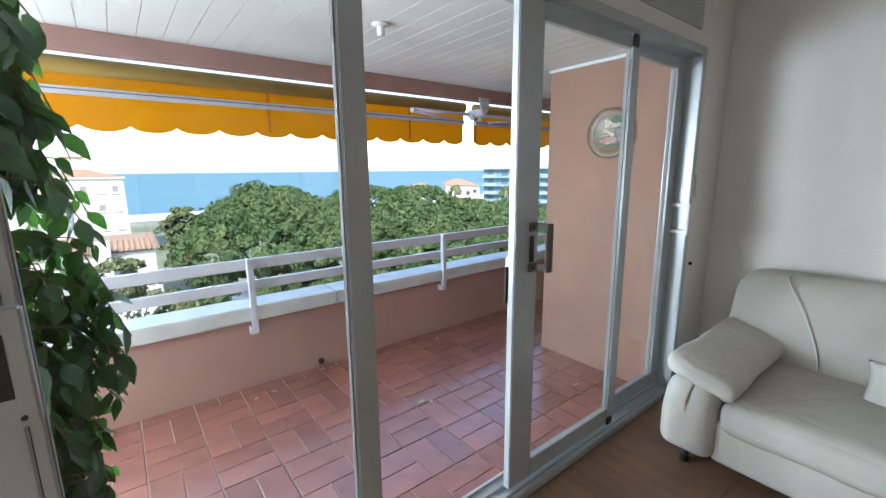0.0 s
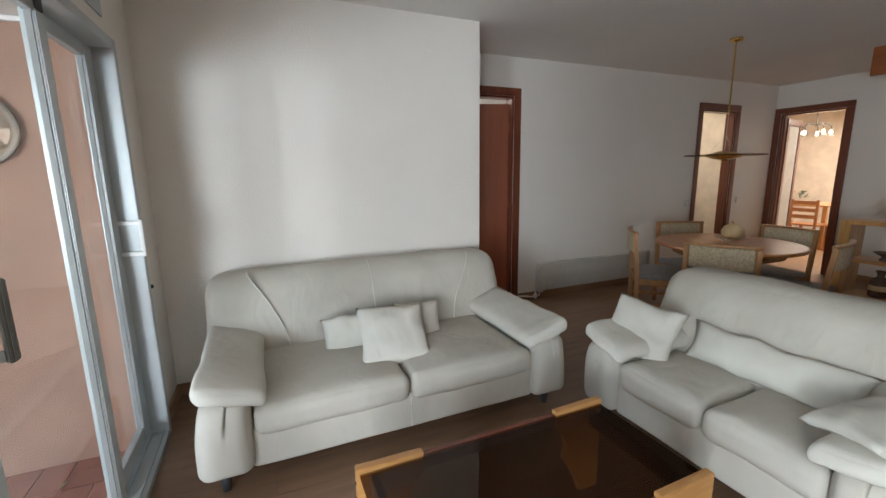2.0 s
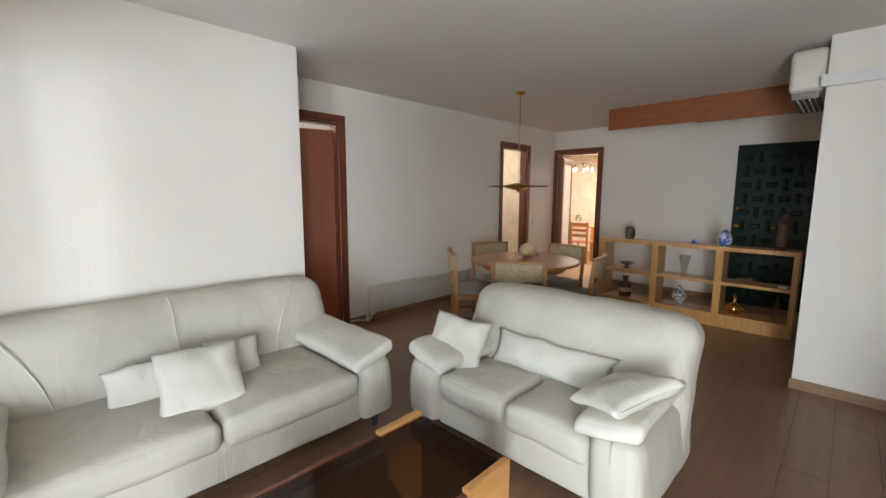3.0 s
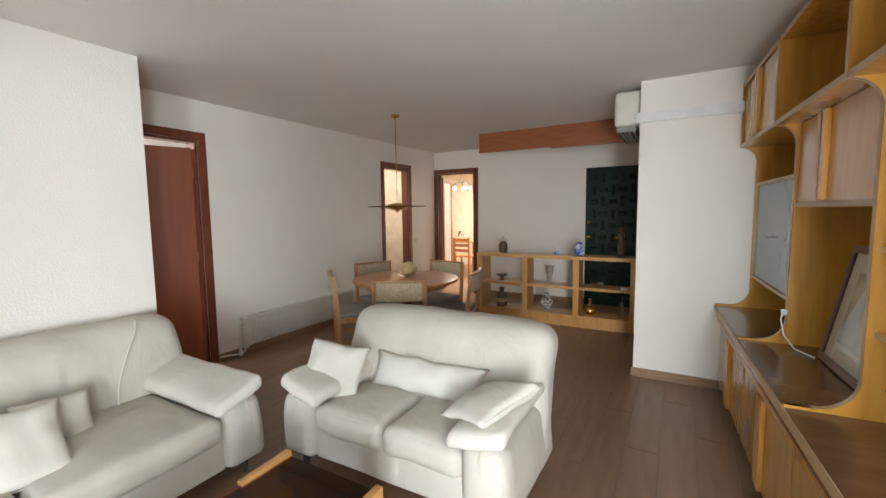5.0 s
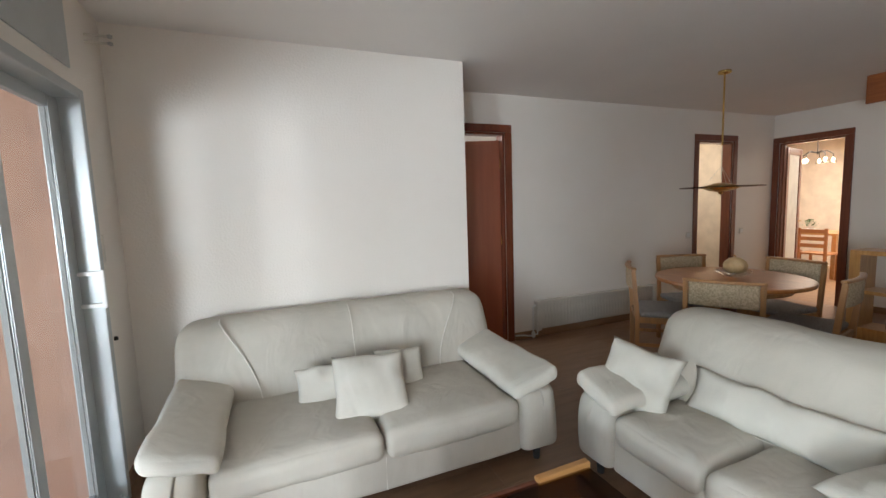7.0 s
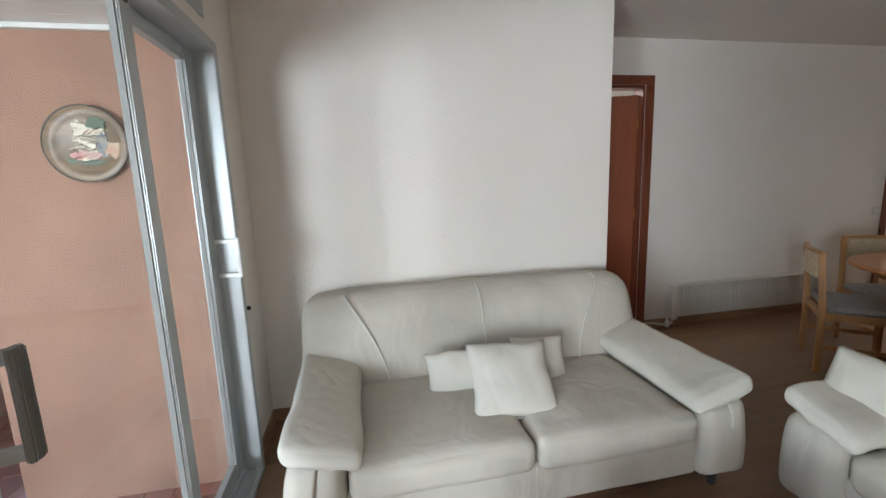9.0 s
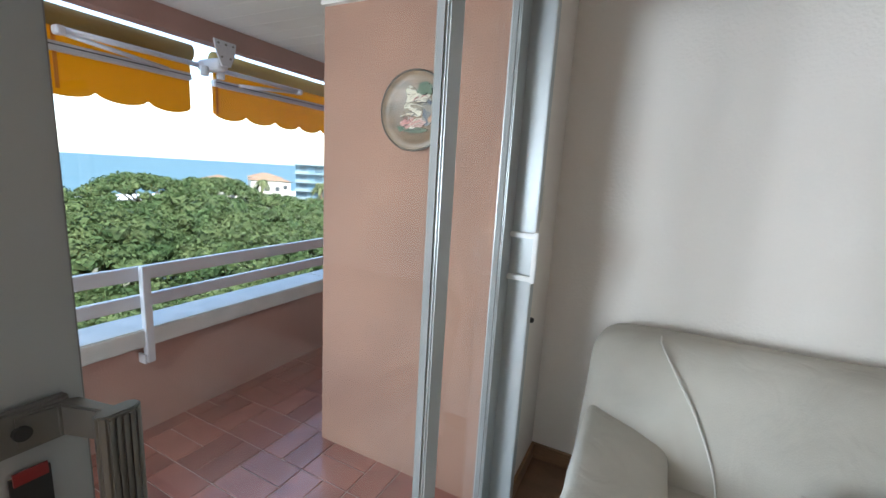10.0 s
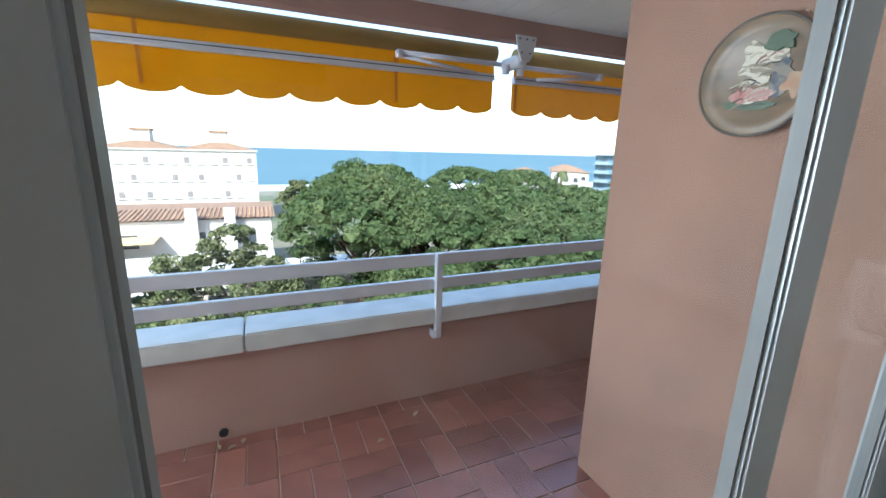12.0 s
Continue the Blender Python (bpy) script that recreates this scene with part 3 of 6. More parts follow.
def door_frame(name, along, c0, c1, face, depth, top, label):
    """Architrave and lining of an opening from c0 to c1, along 'x' or 'y', in a wall whose room face is at face; depth: signed thickness."""
    t = thing(name, label, "door frame", kind="structure")
    s = 1 if depth > 0 else -1
    w = 0.075

    def add(pname, a0, a1, z0, z1, p0, p1):
        b = B(a0, a1, p0, p1, z0, z1) if along == "x" else B(p0, p1, a0, a1, z0, z1)
        part(pname, b, "mahog", t, bevel=0.004)
    add("architrave", c0 - w, c0, 0, top, face - s * 0.018, face - s * 0.001)
    add("architrave", c1, c1 + w, 0, top, face - s * 0.018, face - s * 0.001)
    add("architrave", c0 - w, c1 + w, top + 0.001, top + w, face - s * 0.018, face - s * 0.001)
    add("lining", c0, c0 + 0.022, 0, top, face, face + depth)
    add("lining", c1 - 0.022, c1, 0, top, face, face + depth)
    add("lining", c0 + 0.0225, c1 - 0.0225, top - 0.022, top, face, face + depth)
    add("stop", c1 - 0.036, c1 - 0.0225, 0, top - 0.023, face + s * 0.04, face + s * 0.06)
    return t


door_frame("door_1", "y", -2.975, -2.27, XW, 0.12, 2.115, "dark mahogany frame of the bedroom door")
door_frame("door_2", "y", -6.40, -5.75, XW, 0.12, 2.115, "dark mahogany frame of an open doorway")
door_frame("door_3", "x", 3.02, 3.735, YB, -0.12, 2.10, "dark mahogany frame of the kitchen doorway")

# ajar leaf of the bedroom door
leafm = Matrix.Translation((XW + 0.06, -2.955, 0)) @ Matrix.Rotation(radians(-20), 4, "Z")
dl = thing("door_leaf", "mahogany door leaf standing slightly ajar", "door", leafm)
part("panel", B(0, 0.038, 0, 0.69, 0.01, 2.05), "leaf", dl, bevel=0.003)
for z in (0.28, 1.05, 1.82):
    part("hinge", tube(bmesh.new(), [(-0.006, -0.004, z - 0.045), (-0.006, -0.004, z + 0.045)], 0.007), "brass", dl)

# corridor behind door_2, bedroom behind door_1, kitchen behind door_3
structure("wall_corridor", B(5.6, 5.7, -7.0, -5.2, 0, H), "warm_wall", "warm white corridor wall")
structure("wall_corridor", B(XW + 0.12, 5.7, -5.3, -5.2, 0, H), "warm_wall", "warm white corridor wall")
structure("wall_corridor", B(XW + 0.12, 5.7, -7.1, -7.0, 0, H), "warm_wall", "warm white corridor wall")
structure("ceiling_corridor", B(XW + 0.12, 5.7, -7.1, -5.2, H, H + 0.1), "ceiling", "white corridor ceiling")
structure("floor_corridor", B(XW, 5.7, -7.1, -5.2, -0.1, 0), "floorwood", "brown wood corridor floor")
structure("wall_bedroom", B(5.6, 5.7, -5.1, -0.5, 0, H), "plaster", "white bedroom wall")
structure("wall_bedroom", B(XW + 0.12, 5.7, -5.15, -5.05, 0, H), "plaster", "white bedroom wall")
structure("wall_bedroom", B(XW + 0.12, 5.7, -0.5, -0.4, 0, H), "plaster", "white bedroom wall")
structure("ceiling_bedroom", B(XW + 0.12, 5.7, -5.1, -0.4, H, H + 0.1), "ceiling", "white bedroom ceiling")
structure("floor_bedroom", B(XW, 5.7, -5.1, -0.4, -0.1, 0), "floorwood", "brown wood bedroom floor")
structure("wall_kitchen", B(1.0, 5.6, -10.8, -10.7, 0, H), "warm_wall", "warm cream kitchen wall")
structure("wall_kitchen", B(5.5, 5.6, -10.7, -7.37, 0, H), "warm_wall", "warm cream kitchen wall")
structure("wall_kitchen", B(1.0, 1.1, -10.7, -7.37, 0, H), "warm_wall", "warm cream kitchen wall")
structure("ceiling_kitchen", B(1.0, 5.6, -10.8, -7.37, H, H + 0.1), "ceiling", "white kitchen ceiling")
structure("floor_kitchen", B(1.0, 5.6, -10.8, -7.25, -0.1, 0.0), "skirting", "reddish brown kitchen floor")

# cupboards in the corridor
cup = thing("built_in_cupboard", "cream built-in cupboard with small dark handles", "cupboard", pose(4.95, -6.95, 0))
part("body", B(0.02, 0.6, 0, 1.65, 0, H - 0.01), "cupboard", cup)
for k in range(3):
    y = 0.03 + k * 0.54
    d = part("door", B(-0.002, 0.019, y, y + 0.52, 0.08, 1.95), "cupboard", cup, bevel=0.003)
    part("handle", B(-0.03, -0.003, y + 0.40, y + 0.425, 1.0, 1.14), "seal", d)
    d = part("top_door", B(-0.002, 0.019, y, y + 0.52, 1.98, 2.42), "cupboard", cup, bevel=0.003)
    part("handle", B(-0.03, -0.003, y + 0.40, y + 0.425, 2.05, 2.17), "seal", d)

# ---- sliding doors ----
fr = thing("window_1", "white aluminium sliding door frame with four glazed leaves", "sliding door", kind="structure")
part("frame_jamb", B(2.60, 2.648, -0.035, 0.10, 0.0, 2.01), "alu", fr, bevel=0.003)
part("frame_jamb", B(-0.97, -0.93, -0.035, 0.10, 0.0, 2.01), "alu", fr, bevel=0.003)
part("frame_head", B(-0.93, 2.60, -0.035, 0.10, 1.965, 2.01), "alu", fr, bevel=0.003)
part("track", B(-0.93, 2.60, -0.035, 0.10, 0.0, 0.035), "alu", fr, bevel=0.003)
for y in (-0.012, 0.042, 0.09):
    part("track_rib", B(-0.93, 2.60, y - 0.003, y + 0.003, 0.0355, 0.047), "alu", fr)


def sliding_leaf(x0, x1, y, lw, rw, name="sliding_leaf", back=None):
    t = thing(name, "white aluminium sliding glass door leaf", "sliding door", kind="structure")
    z0, z1 = 0.05, 1.958
    h = 0.017
    part("stile", B(x0, x0 + lw, y - h, y + h, z0, z1), "alu", t, bevel=0.004)
    part("stile", B(x1 - rw, x1, y - h, back or y + h, z0, z1), "alu", t, bevel=0.004)
    part("bottom_rail", B(x0 + lw, x1 - rw, y - h + 0.002, y + h - 0.002, z0, z0 + 0.085), "alu", t, bevel=0.003)
    part("top_rail", B(x0 + lw, x1 - rw, y - h + 0.002, y + h - 0.002, z1 - 0.055, z1), "alu", t, bevel=0.003)
    g = part("pane", B(x0 + lw - 0.004, x1 - rw + 0.004, y - 0.003, y + 0.003, z0 + 0.08, z1 - 0.05), "glass", t)
    g.visible_shadow = False
    for xa in (x0 + lw, x1 - rw - 0.005):
        part("gasket", B(xa, xa + 0.003, y - 0.008, y + 0.010, z0 + 0.085, z1 - 0.055), "gasket", t)
    return t


def d_handle(parent, x, z, s, material, y, out=0.055, length=0.17):
    """A D-shaped pull; s: +1 outwards (+y), -1 into the room."""
    bm = bmesh.new()
    for za in (z - length / 2, z + length / 2 - 0.018):
        box(bm, x - 0.011, x + 0.011, min(y, y + s * out), max(y, y + s * out), za, za + 0.018)
    box(bm, x - 0.013, x + 0.013, min(y + s * (out - 0.016), y + s * (out + 0.002)), max(y + s * (out - 0.016), y + s * (out + 0.002)), z - length / 2 - 0.004, z + length / 2 + 0.004)
    part("handle", bm, material, parent, "%s pull handle" % ("grey metal" if material == "grey_handle" else "white"), bevel=0.003)
    if s < 0 and material == "white":
        return
    lock = part("lock_plate", B(x - 0.05, x - 0.022, y - 0.002 if s < 0 else y - 0.003, y + 0.003 if s < 0 else y + 0.002, z - 0.085, z + 0.06), "seal", parent, "black recessed lock plate")


leaf_a = sliding_leaf(-0.93, -0.137, 0.018, 0.075, 0.105)
leaf_b = sliding_leaf(-0.135, 0.602, 0.018, 0.022, 0.075)
leaf_c = sliding_leaf(1.195, 2.004, 0.018, 0.135, 0.066, back=0.0225)
leaf_d = sliding_leaf(2.05, 2.604, 0.066, 0.05, 0.10)
ph = part("handle", prism(bmesh.new(), [(1.311, -0.060), (1.316, -0.0645), (1.335, -0.0645), (1.341, -0.060), (1.341, -0.054), (1.336, -0.0495), (1.315, -0.0495), (1.311, -0.054)], 2, 0.985, 1.175), "grey_handle", leaf_c, "grey metal pull handle with a ribbed grip", bevel=0.0015)
for k in range(5):
    part("rib", B(1.3165 + 0.0045 * k, 1.3183 + 0.0045 * k, -0.0662, -0.0647, 0.988, 1.172), "grey_handle", ph)
for za in (0.987, 1.147):
    part("arm", prism(bmesh.new(), [(1.283, 0.0), (1.283, -0.010), (1.308, -0.014), (1.320, -0.049), (1.330, -0.049), (1.322, -0.012), (1.316, -0.008), (1.316, 0.0)], 2, za, za + 0.026), "grey_handle", ph, bevel=0.0015)
    part("mount", B(1.272, 1.3165, -0.009, -0.0005, za - 0.004, za + 0.030), "grey_handle", ph, bevel=0.002)
    part("screw", tube(bmesh.new(), [(1.287, -0.0085, za + 0.013), (1.287, -0.0135, za + 0.013)], 0.0055, 12), "seal", ph)
part("lock_plate", B(1.279, 1.303, -0.0022, -0.0004, 1.022, 1.122), "seal", leaf_c, "black recessed lock plate")
part("lock_tab", B(1.281, 1.301, -0.004, -0.0023, 1.116, 1.126), "lock_red", leaf_c, "small red lock tab")
d_handle(leaf_c, 1.235, 0.95, 1, "white", 0.037, out=0.035)
d_handle(leaf_d, 2.582, 1.09, -1, "white", 0.048, out=0.10)
pull = part("pull_block", B(-0.172, -0.110, -0.030, 0.0005, 0.925, 1.150), "alu", leaf_a, "white moulded pull block", bevel=0.004)
part("lock_slot", B(-0.160, -0.138, -0.0315, -0.0295, 0.985, 1.105), "seal", pull, "black recessed lock slot")
part("screw", tube(bmesh.new(), [(-0.132, -0.0335, 0.945), (-0.132, -0.0295, 0.945)], 0.005, 10), "seal", pull)
part("corner_stop", B(1.935, 1.98, -0.006, 0.0005, 1.91, 1.962), "seal", leaf_c, "black plastic corner stop")
part("corner_stop", B(1.935, 1.98, -0.006, 0.0005, 0.048, 0.085), "seal", leaf_c, "black plastic corner stop")
bm = bmesh.new()
for k in range(170):
    box(bm, 1.9345, 1.9378, 0.010, 0.018, 0.145 + k * 0.0103, 0.151 + k * 0.0103)
part("spacer_perforation", bm, "cream", leaf_c, "pale dotted glazing spacer", kind="stuff")

# shutter strap guide, wall dot and curtain stubs by the doors
st = thing("strap_winder", "small beige shutter strap guide on the wall", "shutter fitting")
part("cover", soft(bmesh.new(), 2.70, 2.74, -0.022, 0.001, 1.20, 1.34, 0.012, n=3), "cream", st, smooth=True)
wd = thing("wall_plug", "small dark wall plug beside the sliding doors", "wall fitting")
part("plug", lathe(bmesh.new(), [(0, 0), (0.011, 0), (0.011, 0.012), (0.006, 0.016), (0, 0.016)], 12), "seal", wd)
for o in wd.children:
    o.matrix_local = pose(2.784, 0.0, 0.797, 90)
for z in (2.30, 2.335):
    cs = thing("curtain_bracket", "small metal curtain rod bracket near the ceiling", "curtain fitting", group="curtain brackets over the doors")
    part("rod", tube(bmesh.new(), [(2.86, 0, z), (2.86, -0.10, z)], 0.007), "cream", cs)
    part("finial", lathe(bmesh.new(), [(0, -0.012), (0.012, -0.006), (0.012, 0.006), (0, 0.012)], 12, (2.86, -0.105, z)), "steel", cs)

# ---- balcony ----
ZB = -0.115
YPAR = 1.93
structure("balcony_slab", B(-3, 6, 0.0, 2.15, ZB - 0.2, ZB - 0.006), "grout", "pale grout bed under the terracotta tiles")
structure("balcony_sill", B(-2.6, XS, 0.0, 0.14, ZB - 0.1, -0.001), "coping", "pale sill under the sliding doors")
structure("parapet", B(-3, 6, YPAR, YPAR + 0.16, ZB - 0.2, 0.375), "pink_low", "low pink rendered balcony parapet wall")
x = -3.0
for length in (2.15, 2.14, 2.4, 2.3):
    c = B(x, x + length - 0.006, YPAR - 0.055, YPAR + 0.20, 0.376, 0.475)
    part("coping_slab", c, "coping", None, "white weathered coping slab on the balcony parapet", kind="structure", bevel=0.008)
    x += length
structure("balcony_wall", B(2.757, 6, 0.12, 1.078, ZB, 2.10), "pink", "rough salmon pink rendered side wall of the balcony")
structure("facade_wall", B(XS, 6, 0.0, 0.12, ZB, H + 0.5), "pink", "pink rendered facade")
structure("balcony_end", B(-3.15, -3.0, -0.1, 2.1, ZB, 2.6), "pink", "pink rendered balcony end wall")
structure("balcony_end", B(6.0, 6.15, -0.1, 2.1, ZB, 2.6), "pink", "pink rendered balcony end wall")
structure("lintel", B(-3, 6, 1.90, 1.99, 1.992, 2.6), "lintel", "dusky pink rendered lintel beam over the balcony edge")
bm = bmesh.new()
x = -3.0
while x < 6:
    box(bm, x, x + 0.1165, 0.12, 1.90, 2.10, 2.108)
    x += 0.12
structure("balcony_ceiling", bm, "slat", "white slatted balcony ceiling with narrow joints")
structure("balcony_ceiling_slab", B(-3, 6, 0.12, 1.90, 2.112, 2.6), "slat", "white balcony ceiling slab above the slats")
structure("trim", B(2.733, 2.757, 0.12, 1.078, 2.078, 2.099), "slat", "white trim strip along the balcony ceiling")

# railing
rl = thing("railing", "grey-white painted metal railing with two flat bars on posts", "railing")
YR = YPAR - 0.04
for z0, z1 in ((0.73, 0.80), (0.585, 0.65)):
    part("bar", B(-3, 6, YR + 0.012, YR + 0.048, z0, z1), "rail", rl, bevel=0.004)
for px in (-0.95, 0.69, 2.33, 3.97, 5.6):
    p = part("post", B(px - 0.019, px + 0.019, YR - 0.03, YR + 0.010, 0.29, 0.808), "rail", rl, bevel=0.003)
    part("mounting_bracket", B(px - 0.03, px - 0.0195, YR - 0.02, YPAR, 0.285, 0.335), "rail", p)

# awnings


def awning(x0, x1):
    t = thing("awning", "folded yellow canvas awning with a scalloped valance", "awning", group="awnings over the balcony")
    part("fabric_roll", tube(bmesh.new(), [(x0, 2.10, 1.952), (x1, 2.10, 1.952)], 0.047, 14), "roll", t, "rolled awning canvas with its shade coloured olive brown", smooth=True)
    bm = bmesh.new()
    box(bm, x0, x1, 2.10, 2.104, 1.835, 1.915)
    part("canvas", bm, "awning", t)
    part("front_bar", B(x0, x1, 2.085, 2.13, 1.80, 1.842), "rail", t, "grey-white front bar", bevel=0.006)
    part("bar_groove", B(x0 + 0.002, x1 - 0.002, 2.0835, 2.0848, 1.823, 1.828), "farglass", t)
    part("bar_lip", B(x0 + 0.002, x1 - 0.002, 2.079, 2.0848, 1.806, 1.813), "rail", t, "grey-white front bar")
    bm = bmesh.new()
    n = max(1, round((x1 - x0) / 0.235))
    w = (x1 - x0) / n
    k = 10
    cols = []
    for i in range(n * k + 1):
        u = (i % k) / k
        z = 1.645 - 0.035 * math.sin(math.pi * u) ** 0.6 if i % k else 1.645
        xx = x0 + w * i / k
        yy = 2.108 + 0.006 * math.sin(xx * 7.0)
        cols.append([bm.verts.new((xx, yy + 0.003 * j, zz)) for j, zz in ((0, 1.80), (0, (1.80 + z) / 2), (0, z))])
    for a, b in zip(cols, cols[1:]):
        for r in range(2):
            bm.faces.new((a[r], a[r + 1], b[r + 1], b[r]))
    v = part("valance", bm, "awning", t, "yellow scalloped valance")
    so = v.modifiers.new("solid", "SOLIDIFY")
    so.thickness = 0.002
    xs = x1 - 0.62
    while xs > x0:
        part("seam", B(xs - 0.008, xs + 0.008, 2.098, 2.1005, 1.64, 1.80), "seam", t)
        part("seam", B(xs - 0.008, xs + 0.008, 2.0965, 2.0995, 1.843, 1.905), "seam", t)
        xs -= 1.18
    return t


aw1 = awning(-2.9, 2.76)
aw2 = awning(2.90, 5.9)
for t, side in ((aw1, -1), (aw2, 1)):
    ax = 2.83 + side * 0.07
    bm = bmesh.new()
    tube(bm, [(ax, 2.03, 1.885), (ax + side * 0.62, 2.03, 1.885)], 0.014)
    part("arm", bm, "rail", t, "white folding arm", smooth=True)
    bm = bmesh.new()
    tube(bm, [(ax + side * 0.62, 2.05, 1.875), (ax + side * 0.15, 2.06, 1.83)], 0.011)
    part("arm", bm, "rail", t, "white folding arm", smooth=True)
    part("elbow", soft(bmesh.new(), ax + side * 0.62 - 0.02, ax + side * 0.62 + 0.02, 2.01, 2.065, 1.86, 1.90, 0.012, n=2), "rail", t, smooth=True)
br = thing("awning_bracket", "white cast bracket holding two awnings at the lintel", "bracket")
part("plate", prism(bmesh.new(), [(2.765, 2.02), (2.905, 2.02), (2.89, 1.94), (2.865, 1.885), (2.81, 1.885), (2.785, 1.94)], 1, 1.886, 1.8985), "rail", br, bevel=0.002)
part("socket", soft(bmesh.new(), 2.79, 2.87, 1.90, 2.10, 1.86, 1.93, 0.03, n=3), "rail", br, smooth=True)
part("pivot", tube(bmesh.new(), [(2.78, 2.0, 1.88), (2.78, 2.0, 1.83)], 0.022, 12), "rail", br)
part("pivot", tube(bmesh.new(), [(2.88, 2.0, 1.88), (2.88, 2.0, 1.83)], 0.022, 12), "rail", br)
for bx, bz in ((2.79, 2.0), (2.835, 2.0), (2.88, 2.0), (2.808, 1.93), (2.862, 1.93)):
    b = part("bolt", tube(bmesh.new(), [(bx, 1.880, bz), (bx, 1.887, bz)], 0.006, 8), "grey_handle", br)

# balcony lamp socket
sk = thing("lamp_socket", "white bare lamp holder on the balcony ceiling", "lamp holder")
part("rose", lathe(bmesh.new(), [(0, 2.10), (0.045, 2.099), (0.045, 2.092), (0.02, 2.085), (0, 2.085)], 20, (1.198, 0.93, 0)), "white", sk, smooth=True)
part("holder", lathe(bmesh.new(), [(0.019, 2.088), (0.019, 2.045), (0.015, 2.04), (0, 2.045)], 16, (1.198, 0.93, 0)), "white", sk, smooth=True)

# painted plate on the balcony wall
pl = thing("wall_plate", "painted ceramic wall plate with a pale figure motif and dark rim", "decorative plate", pose(2.755, 0.556, 1.609, 0, -90, 0))
part("dish", lathe(bmesh.new(), [(0, 0.012), (0.10, 0.013), (0.125, 0.022), (0.160, 0.034), (0.163, 0.030), (0.128, 0.012), (0.10, 0.002), (0, 0.002)], 48), "plate", pl, smooth=True)
part("rim", lathe(bmesh.new(), [(0.158, 0.033), (0.161, 0.037), (0.166, 0.035), (0.165, 0.028), (0.158, 0.033)], 48), "plate_rim", pl, smooth=True)


def blob(bm, cx, cy, rx, ry, z0, z1, seed, n=26, amp=0.25):
    pts = []
    for k in range(n):
        a = 2 * math.pi * k / n
        r = 1 + amp * noise.noise(Vector((math.cos(a) * 1.7 + seed, math.sin(a) * 1.7, seed)))
        pts.append((cx + rx * r * math.cos(a), cy + ry * r * math.sin(a)))
    return prism(bm, pts, 2, z0, z1)


part("motif", blob(bmesh.new(), 0.035, 0.005, 0.070, 0.058, 0.0125, 0.0165, 3.1, amp=0.7), "plate_stripe", pl, "cream painted motif with fine brown strokes")
part("motif", blob(bmesh.new(), 0.002, -0.060, 0.042, 0.030, 0.0125, 0.0172, 9.4, amp=0.8), "plate_navy", pl, "dark blue painted motif")
part("motif", blob(bmesh.new(), -0.030, -0.098, 0.030, 0.030, 0.0128, 0.0215, 1.4, amp=0.8), "plate_orange", pl, "orange brown painted motif")
part("motif", blob(bmesh.new(), 0.088, -0.050, 0.026, 0.036, 0.0135, 0.0265, 7.7, amp=0.5), "plate_green", pl, "dark green painted motif")
part("motif", blob(bmesh.new(), -0.072, 0.015, 0.018, 0.060, 0.0125, 0.0176, 5.2, amp=0.9), "plate_green", pl, "dark green painted motif")
part("motif", blob(bmesh.new(), -0.048, 0.012, 0.024, 0.056, 0.0125, 0.0182, 2.2, amp=0.6), "plate_pink", pl, "pink and cream painted motif")
part("motif", blob(bmesh.new(), -0.050, 0.042, 0.018, 0.026, 0.0125, 0.0190, 8.2, amp=0.6), "plate_rose", pl, "rose painted motif")

rp_ = random.Random(21)
for k in range(26):
    u = rp_.uniform(-0.085, 0.07)
    v = -0.35 * u + rp_.uniform(-0.035, 0.045)
    a = rp_.uniform(-0.9, 0.3)
    d = rp_.uniform(0.012, 0.034)
    pts = [(u - d * math.sin(a) * 0.7, v - d * math.cos(a), 0.0195), (u + 0.004, v, 0.0205), (u + d * math.sin(a) * 0.7, v + d * math.cos(a), 0.0195)]
    part("brush_stroke", tube(bmesh.new(), pts, rp_.choice((0.0011, 0.0016, 0.0024)), 5), rp_.choice(("plate_rim", "plate_navy", "plate_cream", "plate_rose", "plate_cream")), pl)

# drain spout and fallen leaves
dr = thing("drain_outlet", "small dark drain outlet at the foot of the parapet", "drain")
part("pipe", tube(bmesh.new(), [(1.15, YPAR - 0.015, -0.075), (1.15, YPAR + 0.05, -0.075)], 0.022, 14), "seal", dr)
rnd = random.Random(5)
for lx, ly in ((1.19, 1.83), (1.24, 1.86), (1.13, 1.85), (1.45, 1.0), (1.50, 0.97), (0.45, 0.55), (0.52, 0.6), (2.35, 0.42), (2.42, 0.50), (0.62, 1.72), (0.74, 1.74), (2.15, 1.75), (2.55, 0.42), (0.2, 0.75), (0.25, 0.70), (1.9, 1.6)):
    lf = tagged(new("fallen_leaf"), "small dry curled leaf on the balcony tiles", "leaf", "fallen leaves on the balcony")
    lf.matrix_world = pose(lx, ly, ZB + 0.004, 0, 0, rnd.uniform(0, 360))
    bm = bmesh.new()
    n = 7
    rows = []
    for i in range(n):
        u = i / (n - 1)
        w = 0.011 * math.sin(math.pi * min(0.98, max(0.03, u)) ** 0.8) + 0.0005
        rows.append([bm.verts.new((u * 0.05 - 0.025, s * w, 0.002 + 0.008 * abs(s) * math.sin(math.pi * u) + 0.006 * u * u)) for s in (-1, 0, 1)])
    for a, b in zip(rows, rows[1:]):
        for k in (0, 1):
            bm.faces.new((a[k], b[k], b[k + 1], a[k + 1]))
    part("blade", bm, "dryleaf", lf)

